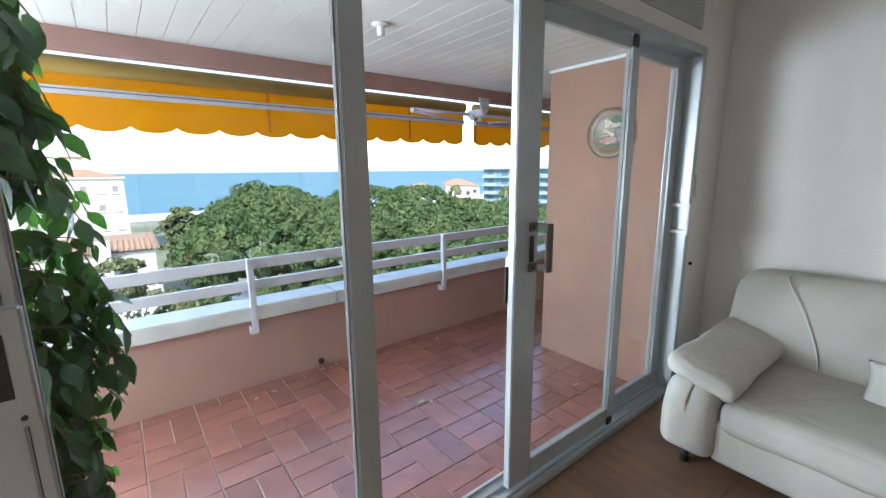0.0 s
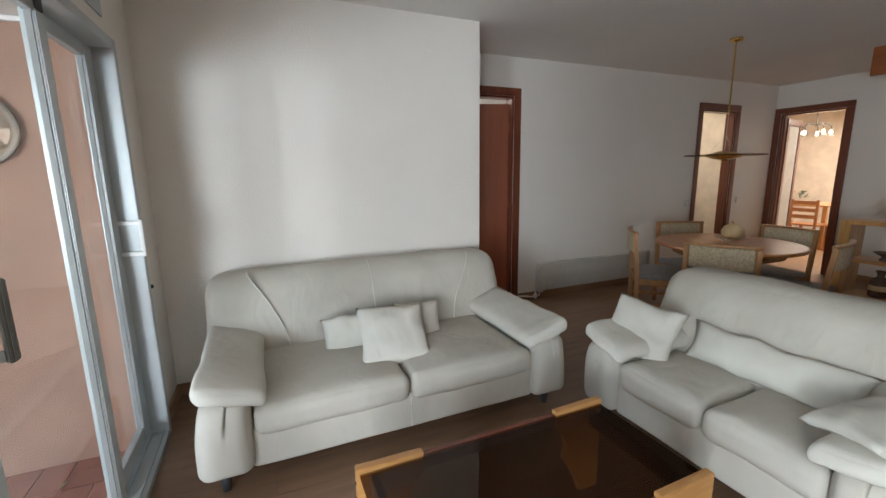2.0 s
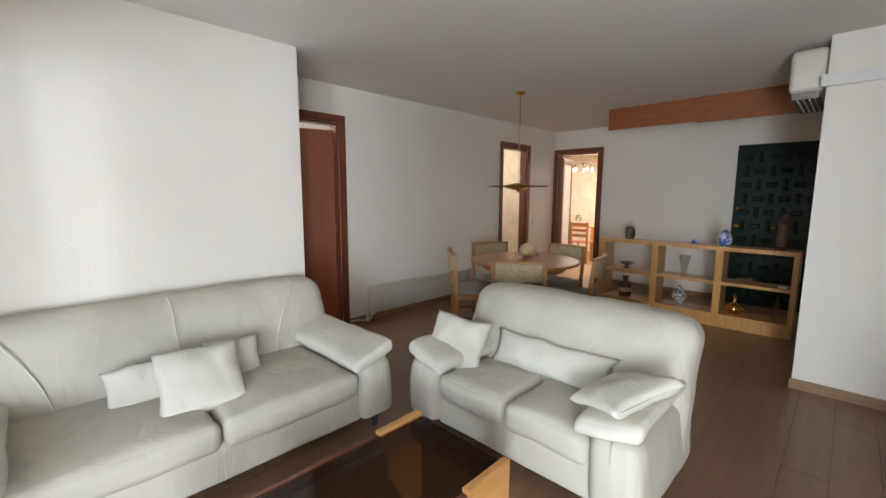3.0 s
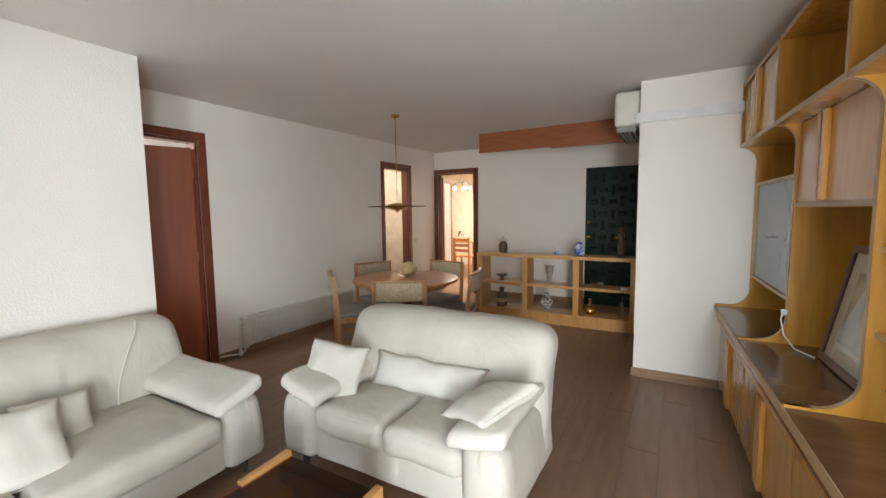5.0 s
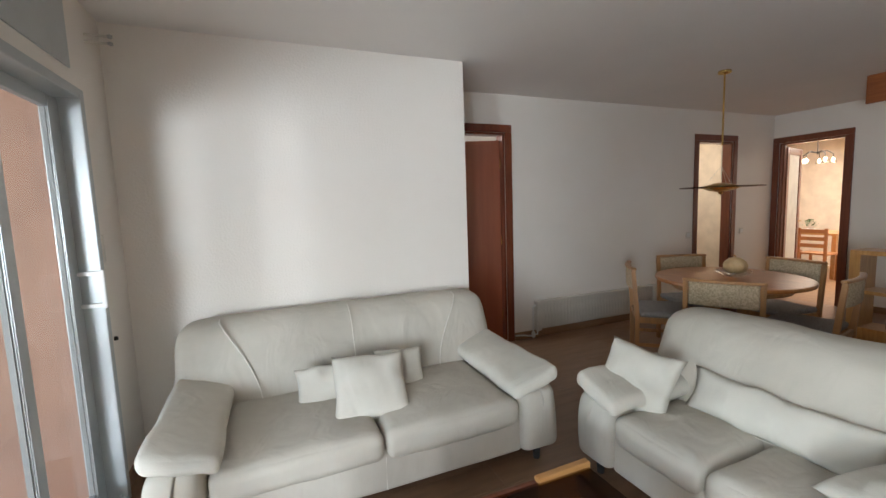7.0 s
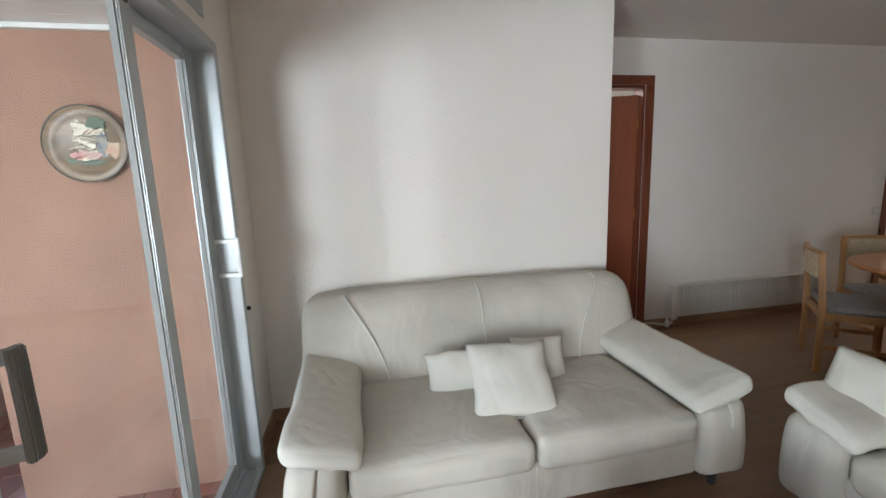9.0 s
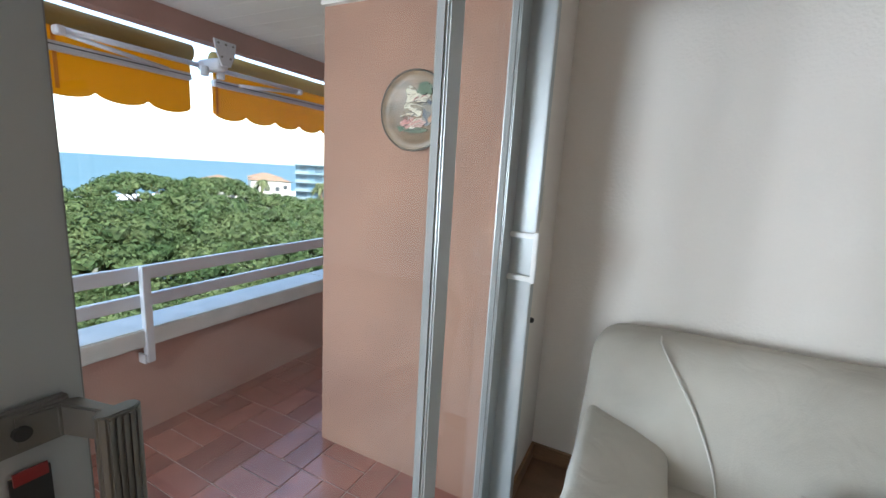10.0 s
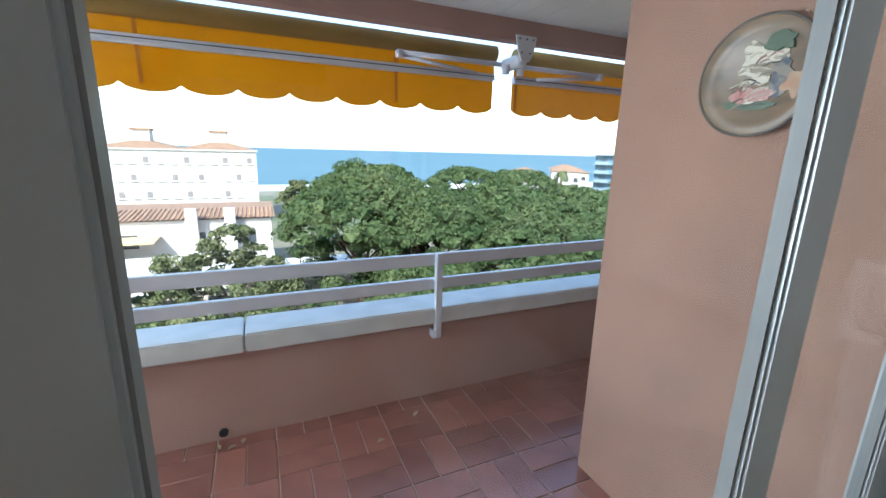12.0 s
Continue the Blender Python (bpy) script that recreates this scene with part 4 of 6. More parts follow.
# ---- sofas ----
# built facing +y: x across, y 0 at the front to -depth at the back, floor at 0


def sofa(width, depth, label, m, seats, seam_at):
    t = thing("sofa", label, "sofa", m)
    aw = 0.23
    D = -depth

    def lean(q):
        k = max(0.0, q.z - 0.34)
        e = max(0.0, abs(q.x) - (width / 2 - 0.30)) / 0.30
        return (q.x * (1.008 - 0.006 * (k / 0.46) ** 2), q.y - 0.42 * k + 0.02 * k, q.z - 0.022 * e ** 2 * (k > 0.2))
    base = part("base", soft(bmesh.new(), -width / 2 + aw - 0.02, width / 2 - aw + 0.02, D + 0.10, -0.03, 0.085, 0.29, 0.03, (0, 0.006, 0), wrinkle=0.003), "fabric", t, smooth=True)
    back = part("backrest", soft(bmesh.new(), -width / 2 + 0.0, width / 2 - 0.0, D + 0.17, D + 0.43, 0.10, 0.815, 0.105, (0, 0.03, 0.0), n=18, wrinkle=0.010, seed=width, warp=lean), "fabric", t, smooth=True)
    sw = (width - 2 * aw) / seats
    for k in range(seats):
        x0 = -width / 2 + aw + k * sw
        part("seat_cushion", soft(bmesh.new(), x0 + 0.004, x0 + sw - 0.004, D + 0.38, 0.0, 0.245, 0.395, 0.05, (0, 0.008, 0.022), n=12, wrinkle=0.009, seed=k * 3.3 + width), "fabric", t, smooth=True)
    for s in (-1, 1):
        xo, xi = s * width / 2, s * (width / 2 - aw)

        def flare(q, s=s):
            k = (q.z - 0.085) / 0.38
            return (q.x + s * 0.0 - s * 0.035 * k ** 2 * (1 if s * q.x > width / 2 - aw / 2 else 0), q.y + 0.015 * math.sin(k * 3), q.z)
        arm = part("arm", soft(bmesh.new(), min(xo, xi), max(xo, xi), D + 0.14, 0.012, 0.085, 0.455, 0.055, (0.01, 0.012, 0), n=8, wrinkle=0.007, seed=s, warp=flare), "fabric", t, smooth=True)
        tilt = 0.26

        def slope(q, s=s):
            d = s * q.x - (width / 2 - 0.155)
            return (q.x, q.y, q.z + tilt * d - 0.028 * max(0, (q.y + 0.05) / 0.1) ** 2 * (0.55 + 0.45 * (min(1.0, abs(s * q.x - (width / 2 - 0.155)) / 0.14)) ** 3))
        a, b = s * (width / 2 - 0.015), s * (width / 2 - 0.295)
        pad = part("arm_pad", soft(bmesh.new(), min(a, b), max(a, b), D + 0.30, 0.035, 0.448, 0.520, 0.034, (0, 0.008, 0.010), n=10, wrinkle=0.009, seed=s * 5 + width, warp=slope), "fabric2", t, "padded loose arm cover", smooth=True)
    bvh_y = D + 0.445

    def face_y(z):
        k = max(0.0, z - 0.34)
        f = max(0.0, (z - 0.70) / 0.115)
        return bvh_y + 0.012 - 0.40 * k - 0.115 * (1 - math.sqrt(max(0.0, 1 - min(1, f) ** 2)))
    for xa, xb in seam_at:
        bm = bmesh.new()
        pts = []
        for k in range(14):
            u = k / 13
            z = 0.40 + 0.40 * u
            pts.append((xa + (xb - xa) * u ** 1.5, face_y(z) + 0.004, z))
        pts.append((xb, face_y(0.80) - 0.05, 0.808))
        tube(bm, pts, 0.0035, 6)
        part("seam", bm, "piping", back)
    if seam_at:
        part("seam", tube(bmesh.new(), [(0, -0.027, 0.10), (0.002, -0.0255, 0.18), (0, -0.027, 0.265)], 0.0028, 6), "piping", base)
    for s in (-1, 1):
        for y in (-0.07, D + 0.20):
            part("foot", lathe(bmesh.new(), [(0, 0), (0.018, 0), (0.024, 0.09), (0, 0.09)], 12, (s * (width / 2 - 0.10), y, 0)), "seal", t, "small black tapered foot", smooth=True)
    return t


sofa1 = sofa(1.93, 1.08, "long cream fabric three-seat sofa with padded arms against the white wall", pose(1.965, -1.212, 0, 0, 0, 90), 2,
             ((0.0, 0.0), (-0.53, -0.735), (0.53, 0.735)))
sofa2 = sofa(1.37, 0.86, "cream fabric two-seat sofa standing across the room", pose(1.198, -2.235, 0, 0, 0, 0), 2, ())


def cushion(label, w, h, t, m, seed, group):
    c = tagged(new("cushion"), label, "cushion", group)
    c.matrix_world = m
    part("cover", pillow(bmesh.new(), w, h, t, seed), "fabric2", c, smooth=True)
    part("seam", tube(bmesh.new(), [(-w / 2 * 0.97, 0, -h / 2 * 0.985), (0, 0, -h / 2 * 0.94), (w / 2 * 0.97, 0, -h / 2 * 0.985)], 0.003, 5), "piping", c)
    return c


G1, G2 = "cushions on the long sofa", "cushions on the short sofa"
cushion("white square scatter cushion leaning on two smaller ones", 0.40, 0.38, 0.12, pose(2.300, -1.222, 0.492, 50, -3, 85), 1.0, G1)
cushion("small cream oblong cushion behind a square one", 0.34, 0.21, 0.10, pose(2.47, -1.02, 0.475, 28, 3, 88), 2.0, G1)
cushion("small cream oblong cushion with a pointed corner", 0.30, 0.23, 0.10, pose(2.47, -1.43, 0.487, 28, -5, 92), 3.0, G1)
cushion("white square cushion with sharp corners leaning on the backrest", 0.38, 0.34, 0.12, pose(1.70, -2.46, 0.515, 32, -7, 18), 4.0, G2)
cushion("long cream bolster cushion along the backrest", 0.76, 0.21, 0.14, pose(1.19, -2.68, 0.485, 24, 0, 1), 5.0, G2)
ax = Vector((-0.42, -0.88, 0.20)).normalized()
az_ = Vector((0.80, -0.42, -0.22))
az_ = (az_ - ax * az_.dot(ax)).normalized()
ay = az_.cross(ax)
lying = Matrix(((ax.x, ay.x, az_.x, 0.69), (ax.y, ay.y, az_.y, -2.44), (ax.z, ay.z, az_.z, 0.555), (0, 0, 0, 1)))
cushion("white square cushion lying over the arm", 0.38, 0.32, 0.11, lying, 6.0, G2)

# ---- coffee table ----
ct = thing("coffee_table", "low table with a smoked glass top and shaped honey beech legs", "coffee table", pose(1.145, -1.34, 0))
W2, L2 = 0.245, 0.53
g = part("glass_top", B(-W2 + 0.006, W2 - 0.006, -L2 + 0.01, L2 - 0.01, 0.392, 0.400), "smoke", ct, "smoked brown glass top")
for sx in (-1, 1):
    part("side_rail", B(sx * (W2 + 0.002) - 0.012, sx * (W2 + 0.002) + 0.012, -L2 + 0.24, L2 - 0.21, 0.345, 0.402), "mahog", ct, "dark wooden rail", bevel=0.003)
    for sy in (-1, 1):
        y0 = sy * L2
        o = []
        for z, w in ((0.0, 0.10), (0.05, 0.11), (0.12, 0.15), (0.18, 0.19), (0.24, 0.175), (0.30, 0.20), (0.34, 0.235), (0.415, 0.24)):
            o.append((y0 - sy * w, z))
        o = [(y0, 0.0), ] + o + [(y0, 0.42)]
        l = part("leg", prism(bmesh.new(), o, 0, sx * (W2 + 0.002) - 0.016, sx * (W2 + 0.002) + 0.016), "oak_table", ct, bevel=0.003)
        for z in (0.30, 0.36):
            part("bolt", tube(bmesh.new(), [(sx * (W2 + 0.002), y0 - sy * 0.004, z), (sx * (W2 + 0.002), y0 + sy * 0.003, z)], 0.006, 8), "seal", l)
for sy in (-1, 1):
    part("end_rail", B(-W2 + 0.016, W2 - 0.016, sy * (L2 - 0.06) - 0.012, sy * (L2 - 0.06) + 0.012, 0.32, 0.385), "mahog", ct, "dark wooden rail", bevel=0.003)

# ---- dining table and chairs ----
TC = (2.44, -4.30)
dt = thing("dining_table", "round polished cherry dining table on a dark central pedestal", "dining table", pose(TC[0], TC[1], 0))
part("tabletop", lathe(bmesh.new(), [(0, 0.715), (0.53, 0.715), (0.552, 0.722), (0.558, 0.735), (0.552, 0.748), (0.54, 0.751), (0, 0.751)], 56), "tabletop", dt, smooth=False)
part("apron", lathe(bmesh.new(), [(0.40, 0.655), (0.42, 0.655), (0.42, 0.714), (0.40, 0.714), (0.40, 0.655)], 40), "chairwood", dt, smooth=True)
part("pedestal", lathe(bmesh.new(), [(0.0, 0.04), (0.09, 0.06), (0.06, 0.12), (0.055, 0.60), (0.10, 0.70), (0, 0.71)], 24), "mahog", dt, smooth=True)
for k in range(4):
    m = Matrix.Rotation(k * math.pi / 2 + 0.3, 4, "Z")
    o = [(0.0, 0.04), (0.0, 0.12), (0.10, 0.12), (0.34, 0.05), (0.36, 0.0), (0.30, 0.0)]
    f = part("foot", prism(bmesh.new(), o, 1, -0.025, 0.025), "mahog", dt, bevel=0.003)
    f.matrix_local = m

bowl = thing("fruit_bowl", "glass bowl holding a large pale gourd on the dining table", "bowl", pose(TC[0] - 0.02, TC[1] - 0.02, 0.752))
part("bowl", lathe(bmesh.new(), [(0, 0.0), (0.05, 0.0), (0.06, 0.01), (0.12, 0.035), (0.13, 0.05), (0.125, 0.05), (0.055, 0.018), (0, 0.012)], 28), "clear", bowl, smooth=True)
gd = thing("gourd", "large pale orange gourd in a glass bowl", "gourd", pose(TC[0] - 0.03, TC[1] - 0.02, 0.845))
bm = bmesh.new()
bmesh.ops.create_uvsphere(bm, u_segments=30, v_segments=18, radius=0.078)
for v in bm.verts:
    a = math.atan2(v.co.y, v.co.x)
    v.co *= 1 + 0.045 * math.cos(9 * a) * (1 - (v.co.z / 0.078) ** 2)
    v.co.z *= 0.92
    v.co.x *= 1.12
part("flesh", bm, "gourd", gd, smooth=True)
part("stalk", tube(bmesh.new(), [(0, 0, 0.066), (0.004, 0, 0.078), (0.014, 0.003, 0.09)], 0.007), "chairwood", gd)

CH = "chairs round the dining table"
chair = thing("dining_chair", "beech dining chair with a tweed back band and grey padded seat", "chair", pose(0, 0, 0), CH)
# faces -y (towards the table when placed); back at y = 0
for s in (-1, 1):
    part("leg", prism(bmesh.new(), [(-0.018, 0), (0.018, 0), (0.020, 0.44), (0.052, 0.82), (0.020, 0.83), (-0.018, 0.44)], 0, s * 0.225 - 0.016, s * 0.225 + 0.016), "chairwood", chair, bevel=0.005)
    part("leg", prism(bmesh.new(), [(-0.44, 0), (-0.405, 0), (-0.40, 0.425), (-0.44, 0.425)], 0, s * 0.225 - 0.016, s * 0.225 + 0.016), "chairwood", chair, bevel=0.005)
    part("side_rail", B(s * 0.225 - 0.011, s * 0.225 + 0.011, -0.40, -0.018, 0.375, 0.425), "chairwood", chair, bevel=0.003)
    part("stretcher", B(s * 0.225 - 0.009, s * 0.225 + 0.009, -0.40, -0.018, 0.17, 0.20), "chairwood", chair, bevel=0.003)
part("front_rail", B(-0.209, 0.209, -0.435, -0.412, 0.375, 0.425), "chairwood", chair, bevel=0.003)
part("back_rail", B(-0.209, 0.209, -0.015, 0.010, 0.375, 0.425), "chairwood", chair, bevel=0.003)
part("seat", soft(bmesh.new(), -0.235, 0.235, -0.445, -0.02, 0.425, 0.472, 0.022, (0, 0, 0.012), n=6), "seatfab", chair, "grey padded seat", smooth=True)
part("backrest", soft(bmesh.new(), -0.207, 0.207, 0.010, 0.045, 0.655, 0.825, 0.015, (0, 0.004, 0), n=6, warp=lambda q: (q.x, q.y + 0.05 * (1 - (q.x / 0.21) ** 2) * 0.5, q.z)), "weave", chair, "tweed upholstered back band", smooth=True)
part("top_rail", soft(bmesh.new(), -0.245, 0.245, 0.018, 0.058, 0.824, 0.846, 0.010, n=8, warp=lambda q: (q.x, q.y + 0.05 * (1 - (q.x / 0.21) ** 2) * 0.5, q.z)), "chairwood", chair, smooth=True)
first = True
for a in (120, 48, -24, -96, -168):
    r = 0.72
    place = pose(TC[0] + r * math.cos(radians(a)), TC[1] + r * math.sin(radians(a)), 0, 0, 0, a - 90)
    if first:
        chair.matrix_basis = place
        first = False
    else:
        copy_thing(chair, place)

# ---- pendant lamp ----
pn = thing("pendant_lamp", "brass pendant lamp with a thin glass disc over the dining table", "pendant lamp", pose(2.642, -4.452, 0))
part("canopy", lathe(bmesh.new(), [(0, H), (0.05, H), (0.05, H - 0.022), (0.01, H - 0.03), (0, H - 0.03)], 24), "brass", pn, smooth=True)
part("rod", tube(bmesh.new(), [(0, 0, H - 0.03), (0, 0, 1.86)], 0.007), "brass", pn)
part("rod", tube(bmesh.new(), [(0, 0, 1.86), (0.0, 0, 1.52)], 0.003), "steel", pn)
for k in range(3):
    a = k * 2.094 + 0.4
    part("wire", tube(bmesh.new(), [(0, 0, 1.68), (0.13 * math.cos(a), 0.13 * math.sin(a), 1.508)], 0.0015, 5), "steel", pn)
part("glass_disc", lathe(bmesh.new(), [(0.10, 1.497), (0.315, 1.497), (0.318, 1.501), (0.315, 1.505), (0.10, 1.505)], 48), "smoke", pn, "thin tinted glass disc", smooth=True)
part("shade", lathe(bmesh.new(), [(0, 1.455), (0.03, 1.456), (0.10, 1.475), (0.145, 1.493), (0.15, 1.50), (0.12, 1.515), (0.05, 1.535), (0, 1.54)], 36), "brass", pn, smooth=True)
part("finial", lathe(bmesh.new(), [(0, 1.435), (0.014, 1.44), (0.018, 1.452), (0.01, 1.458)], 16), "brass", pn, smooth=True)

# ---- radiator ----
rd = thing("radiator", "low cream ribbed radiator along the wall", "radiator", pose(0, 0, 0))
part("panel", B(3.745, 3.765, -4.93, -3.34, 0.10, 0.385), "cream", rd, bevel=0.003)
part("end_cap", B(3.715, 3.79, -3.335, -3.28, 0.085, 0.40), "cream", rd, bevel=0.006)
part("end_cap", B(3.715, 3.79, -4.99, -4.935, 0.085, 0.40), "cream", rd, bevel=0.006)
fin = None
y = -4.91
while y < -3.36:
    if fin is None:
        fin = part("fin", B(3.739, 3.7445, -0.013, 0.013, 0.105, 0.382), "cream", rd, bevel=0.004)
        fin.location.y = y
    else:
        f = fin.copy()
        scene.collection.objects.link(f)
        f.location.y = y
    y += 0.042
part("top_grille", B(3.72, 3.785, -4.93, -3.34, 0.391, 0.398), "cream", rd)
part("pipe", tube(bmesh.new(), [(3.75, -3.30, 0.10), (3.75, -3.30, 0.045), (3.75, -3.20, 0.04), (3.795, -3.16, 0.04), (3.795, -3.06, 0.05)], 0.009), "white", rd, smooth=True)
part("pipe", tube(bmesh.new(), [(3.73, -3.26, 0.37), (3.73, -3.235, 0.34), (3.73, -3.235, 0.02)], 0.009), "white", rd, smooth=True)
part("valve", lathe(bmesh.new(), [(0, 0.0), (0.02, 0.0), (0.02, 0.04), (0.012, 0.06), (0, 0.06)], 14, (3.73, -3.235, 0.03)), "white", rd, smooth=True)
for ys, zs in ((-5.60, 0.95), (-6.62, 0.95)):
    sw = thing("light_switch", "small cream light switch plate", "light switch", group="switches by the open doorway")
    p = part("plate", B(3.80, 3.8095, ys - 0.04, ys + 0.04, zs - 0.04, zs + 0.04), "cream", sw, bevel=0.002)
    part("rocker", B(3.796, 3.7999, ys - 0.025, ys + 0.025, zs - 0.025, zs + 0.025), "white", sw, bevel=0.001)

# ---- open shelf divider ----
SX0, SX1, SY = 0.355, 2.33, -5.85
sh = thing("shelf_unit", "low open oak shelf unit dividing the entrance, holding ornaments", "shelf unit")
part("top", B(SX0, SX1, SY - 0.30, SY, 0.832, 0.872), "oak", sh, bevel=0.003)
part("shelf", B(SX0 + 0.046, SX1 - 0.081, SY - 0.295, SY - 0.005, 0.466, 0.498), "oak", sh, bevel=0.002)
part("bottom", B(SX0 + 0.046, SX1 - 0.081, SY - 0.295, SY - 0.005, 0.115, 0.145), "oak", sh, bevel=0.002)
part("plinth", B(SX0, SX1, SY - 0.28, SY - 0.008, 0.0, 0.1145), "oak", sh, bevel=0.002)
part("upright", B(SX0, SX0 + 0.045, SY - 0.298, SY - 0.002, 0.1145, 0.8315), "oak", sh, bevel=0.002)
part("upright", B(SX1 - 0.08, SX1, SY - 0.298, SY - 0.002, 0.1145, 0.8315), "oak", sh, bevel=0.002)
for xd in (1.62, 0.975):
    for z0, z1 in ((0.1455, 0.4655), (0.4985, 0.8315)):
        part("upright", B(xd, xd + 0.07, SY - 0.292, SY - 0.008, z0, z1), "oak", sh, bevel=0.002)


def ornament(name, label, category, x, z, parts, y=SY - 0.14):
    o = thing(name, label, category, pose(x, y, z + 0.001), "")
    for pname, profile, material, zoff in parts:
        part(pname, lathe(bmesh.new(), profile, 28, (0, 0, zoff)), material, o, smooth=True)
    return o


ornament("decanter", "dark red and clear glass decanter with a stopper", "decanter", 2.00, 0.872, (
    ("body", [(0, 0), (0.045, 0), (0.05, 0.01), (0.06, 0.06), (0.055, 0.12), (0.035, 0.15), (0, 0.155)], "ceramic", 0),
    ("neck", [(0.035, 0.150), (0.058, 0.165), (0.05, 0.185), (0.02, 0.19), (0, 0.192)], "clear", 0),
    ("stopper", [(0, 0.19), (0.018, 0.20), (0.022, 0.215), (0, 0.232)], "clear", 0)))
ornament("figurine", "small blue and white china ornament", "ornament", 1.28, 0.872, (("body", [(0, 0), (0.035, 0.0), (0.038, 0.02), (0.022, 0.045), (0.012, 0.075), (0, 0.08)], "delft", 0),))
ornament("ginger_jar", "round blue and white lidded ginger jar", "jar", 1.00, 0.872, (
    ("body", [(0, 0), (0.04, 0), (0.065, 0.04), (0.07, 0.08), (0.055, 0.125), (0.03, 0.145), (0, 0.146)], "delft", 0),
    ("lid", [(0.034, 0.146), (0.034, 0.156), (0.016, 0.17), (0.008, 0.185), (0, 0.186)], "delft", 0)))
ornament("glass_vase", "flared clear cut glass vase", "vase", 1.37, 0.498, (("body", [(0, 0), (0.04, 0), (0.03, 0.02), (0.038, 0.10), (0.065, 0.235), (0.060, 0.235), (0.033, 0.11), (0.02, 0.03), (0, 0.025)], "clear", 0),))
ornament("footed_dish", "dark brown footed ceramic dish", "dish", 2.02, 0.498, (("body", [(0, 0), (0.035, 0), (0.035, 0.008), (0.018, 0.03), (0.05, 0.055), (0.085, 0.075), (0.08, 0.079), (0, 0.05)], "ceramic", 0),))
ornament("bottle_vase", "dark brown banded ceramic vase", "vase", 2.02, 0.145, (
    ("body", [(0, 0), (0.07, 0), (0.072, 0.01), (0.07, 0.16), (0.04, 0.185), (0, 0.186)], "ceramic", 0),
    ("neck", [(0.028, 0.186), (0.026, 0.215), (0.042, 0.25), (0.036, 0.25), (0, 0.21)], "ceramic", 0),
    ("band", [(0.0715, 0.06), (0.0735, 0.065), (0.0735, 0.105), (0.0715, 0.11)], "gourd", 0)))
ornament("urn", "patterned grey and white lidded urn", "urn", 1.40, 0.145, (
    ("body", [(0, 0), (0.04, 0), (0.03, 0.02), (0.075, 0.09), (0.078, 0.12), (0.05, 0.165), (0, 0.166)], "patterned", 0),
    ("lid", [(0.04, 0.166), (0.055, 0.178), (0.03, 0.20), (0.010, 0.235), (0, 0.236)], "patterned", 0)))
ornament("brass_vase", "round polished brass vase with a narrow neck", "vase", 0.86, 0.145, (("body", [(0, 0), (0.04, 0), (0.085, 0.04), (0.082, 0.075), (0.04, 0.105), (0.017, 0.125), (0.015, 0.185), (0.022, 0.20), (0, 0.198)], "brass", 0),))
ornament("glass_bottle", "tall pointed clear glass bottle", "bottle", 0.50, 0.145, (("body", [(0, 0), (0.05, 0), (0.052, 0.01), (0.03, 0.12), (0.012, 0.21), (0.012, 0.25), (0, 0.252)], "clear", 0),))
ornament("glass_bowl", "low clear glass bowl", "bowl", 0.78, 0.498, (("body", [(0, 0), (0.03, 0), (0.07, 0.03), (0.075, 0.05), (0.07, 0.05), (0.03, 0.01), (0, 0.01)], "clear", 0),))
sm = thing("small_box", "small white box on the shelf", "box", pose(0.47, SY - 0.06, 0.499))
part("carton", B(-0.035, 0.035, -0.02, 0.02, 0, 0.022), "white", sm, bevel=0.003)
stt = tagged(part("statue", lathe(bmesh.new(), [(0, 0), (0.05, 0), (0.052, 0.02), (0.034, 0.03), (0.045, 0.12), (0.035, 0.20), (0.042, 0.26), (0.02, 0.285), (0.03, 0.31), (0.02, 0.345), (0, 0.36)], 20, (0.52, SY - 0.14, 0.873)), "statue"), "carved dark brown wooden statuette on the shelf", "statue")

# ---- dark green entrance door ----
gx0, gx1, gz1 = 0.27, 1.16, 2.055
gdr = thing("entrance_door", "dark green panelled entrance door with many small raised panels", "door", kind="structure")
part("leaf", B(gx0, gx1, YB + 0.001, YB + 0.045, 0.005, gz1), "green", gdr, bevel=0.004)
rnd = random.Random(11)
cols, rows_ = 6, 11
cw, rh = (gx1 - gx0 - 0.10) / cols, (gz1 - 0.14) / rows_
raised, tall = None, None
for i in range(cols):
    for j in range(rows_):
        cx = gx0 + 0.05 + (i + 0.5) * cw
        cz = 0.07 + (j + 0.5) * rh
        up = (i + j) % 2 == 0
        w, h = (0.045, 0.135) if up else (0.11, 0.06)
        shape = tall if up else raised
        if shape is None:
            bm = bmesh.new()
            vs0 = [bm.verts.new(p) for p in ((-w / 2, 0, -h / 2), (w / 2, 0, -h / 2), (w / 2, 0, h / 2), (-w / 2, 0, h / 2))]
            q = 0.016
            vs1 = [bm.verts.new(p) for p in ((-w / 2 + q, 0.018, -h / 2 + q), (w / 2 - q, 0.018, -h / 2 + q), (w / 2 - q, 0.018, h / 2 - q), (-w / 2 + q, 0.018, h / 2 - q))]
            bm.faces.new(list(reversed(vs1)))
            for k in range(4):
                bm.faces.new((vs0[k], vs1[k], vs1[(k + 1) % 4], vs0[(k + 1) % 4]))
            bmesh.ops.recalc_face_normals(bm, faces=bm.faces)
            ob = part("panel", bm, "green", gdr)
            if up: tall = ob
            else: raised = ob
        else:
            ob = shape.copy()
            scene.collection.objects.link(ob)
        ob.location = (cx, YB + 0.0452, cz)
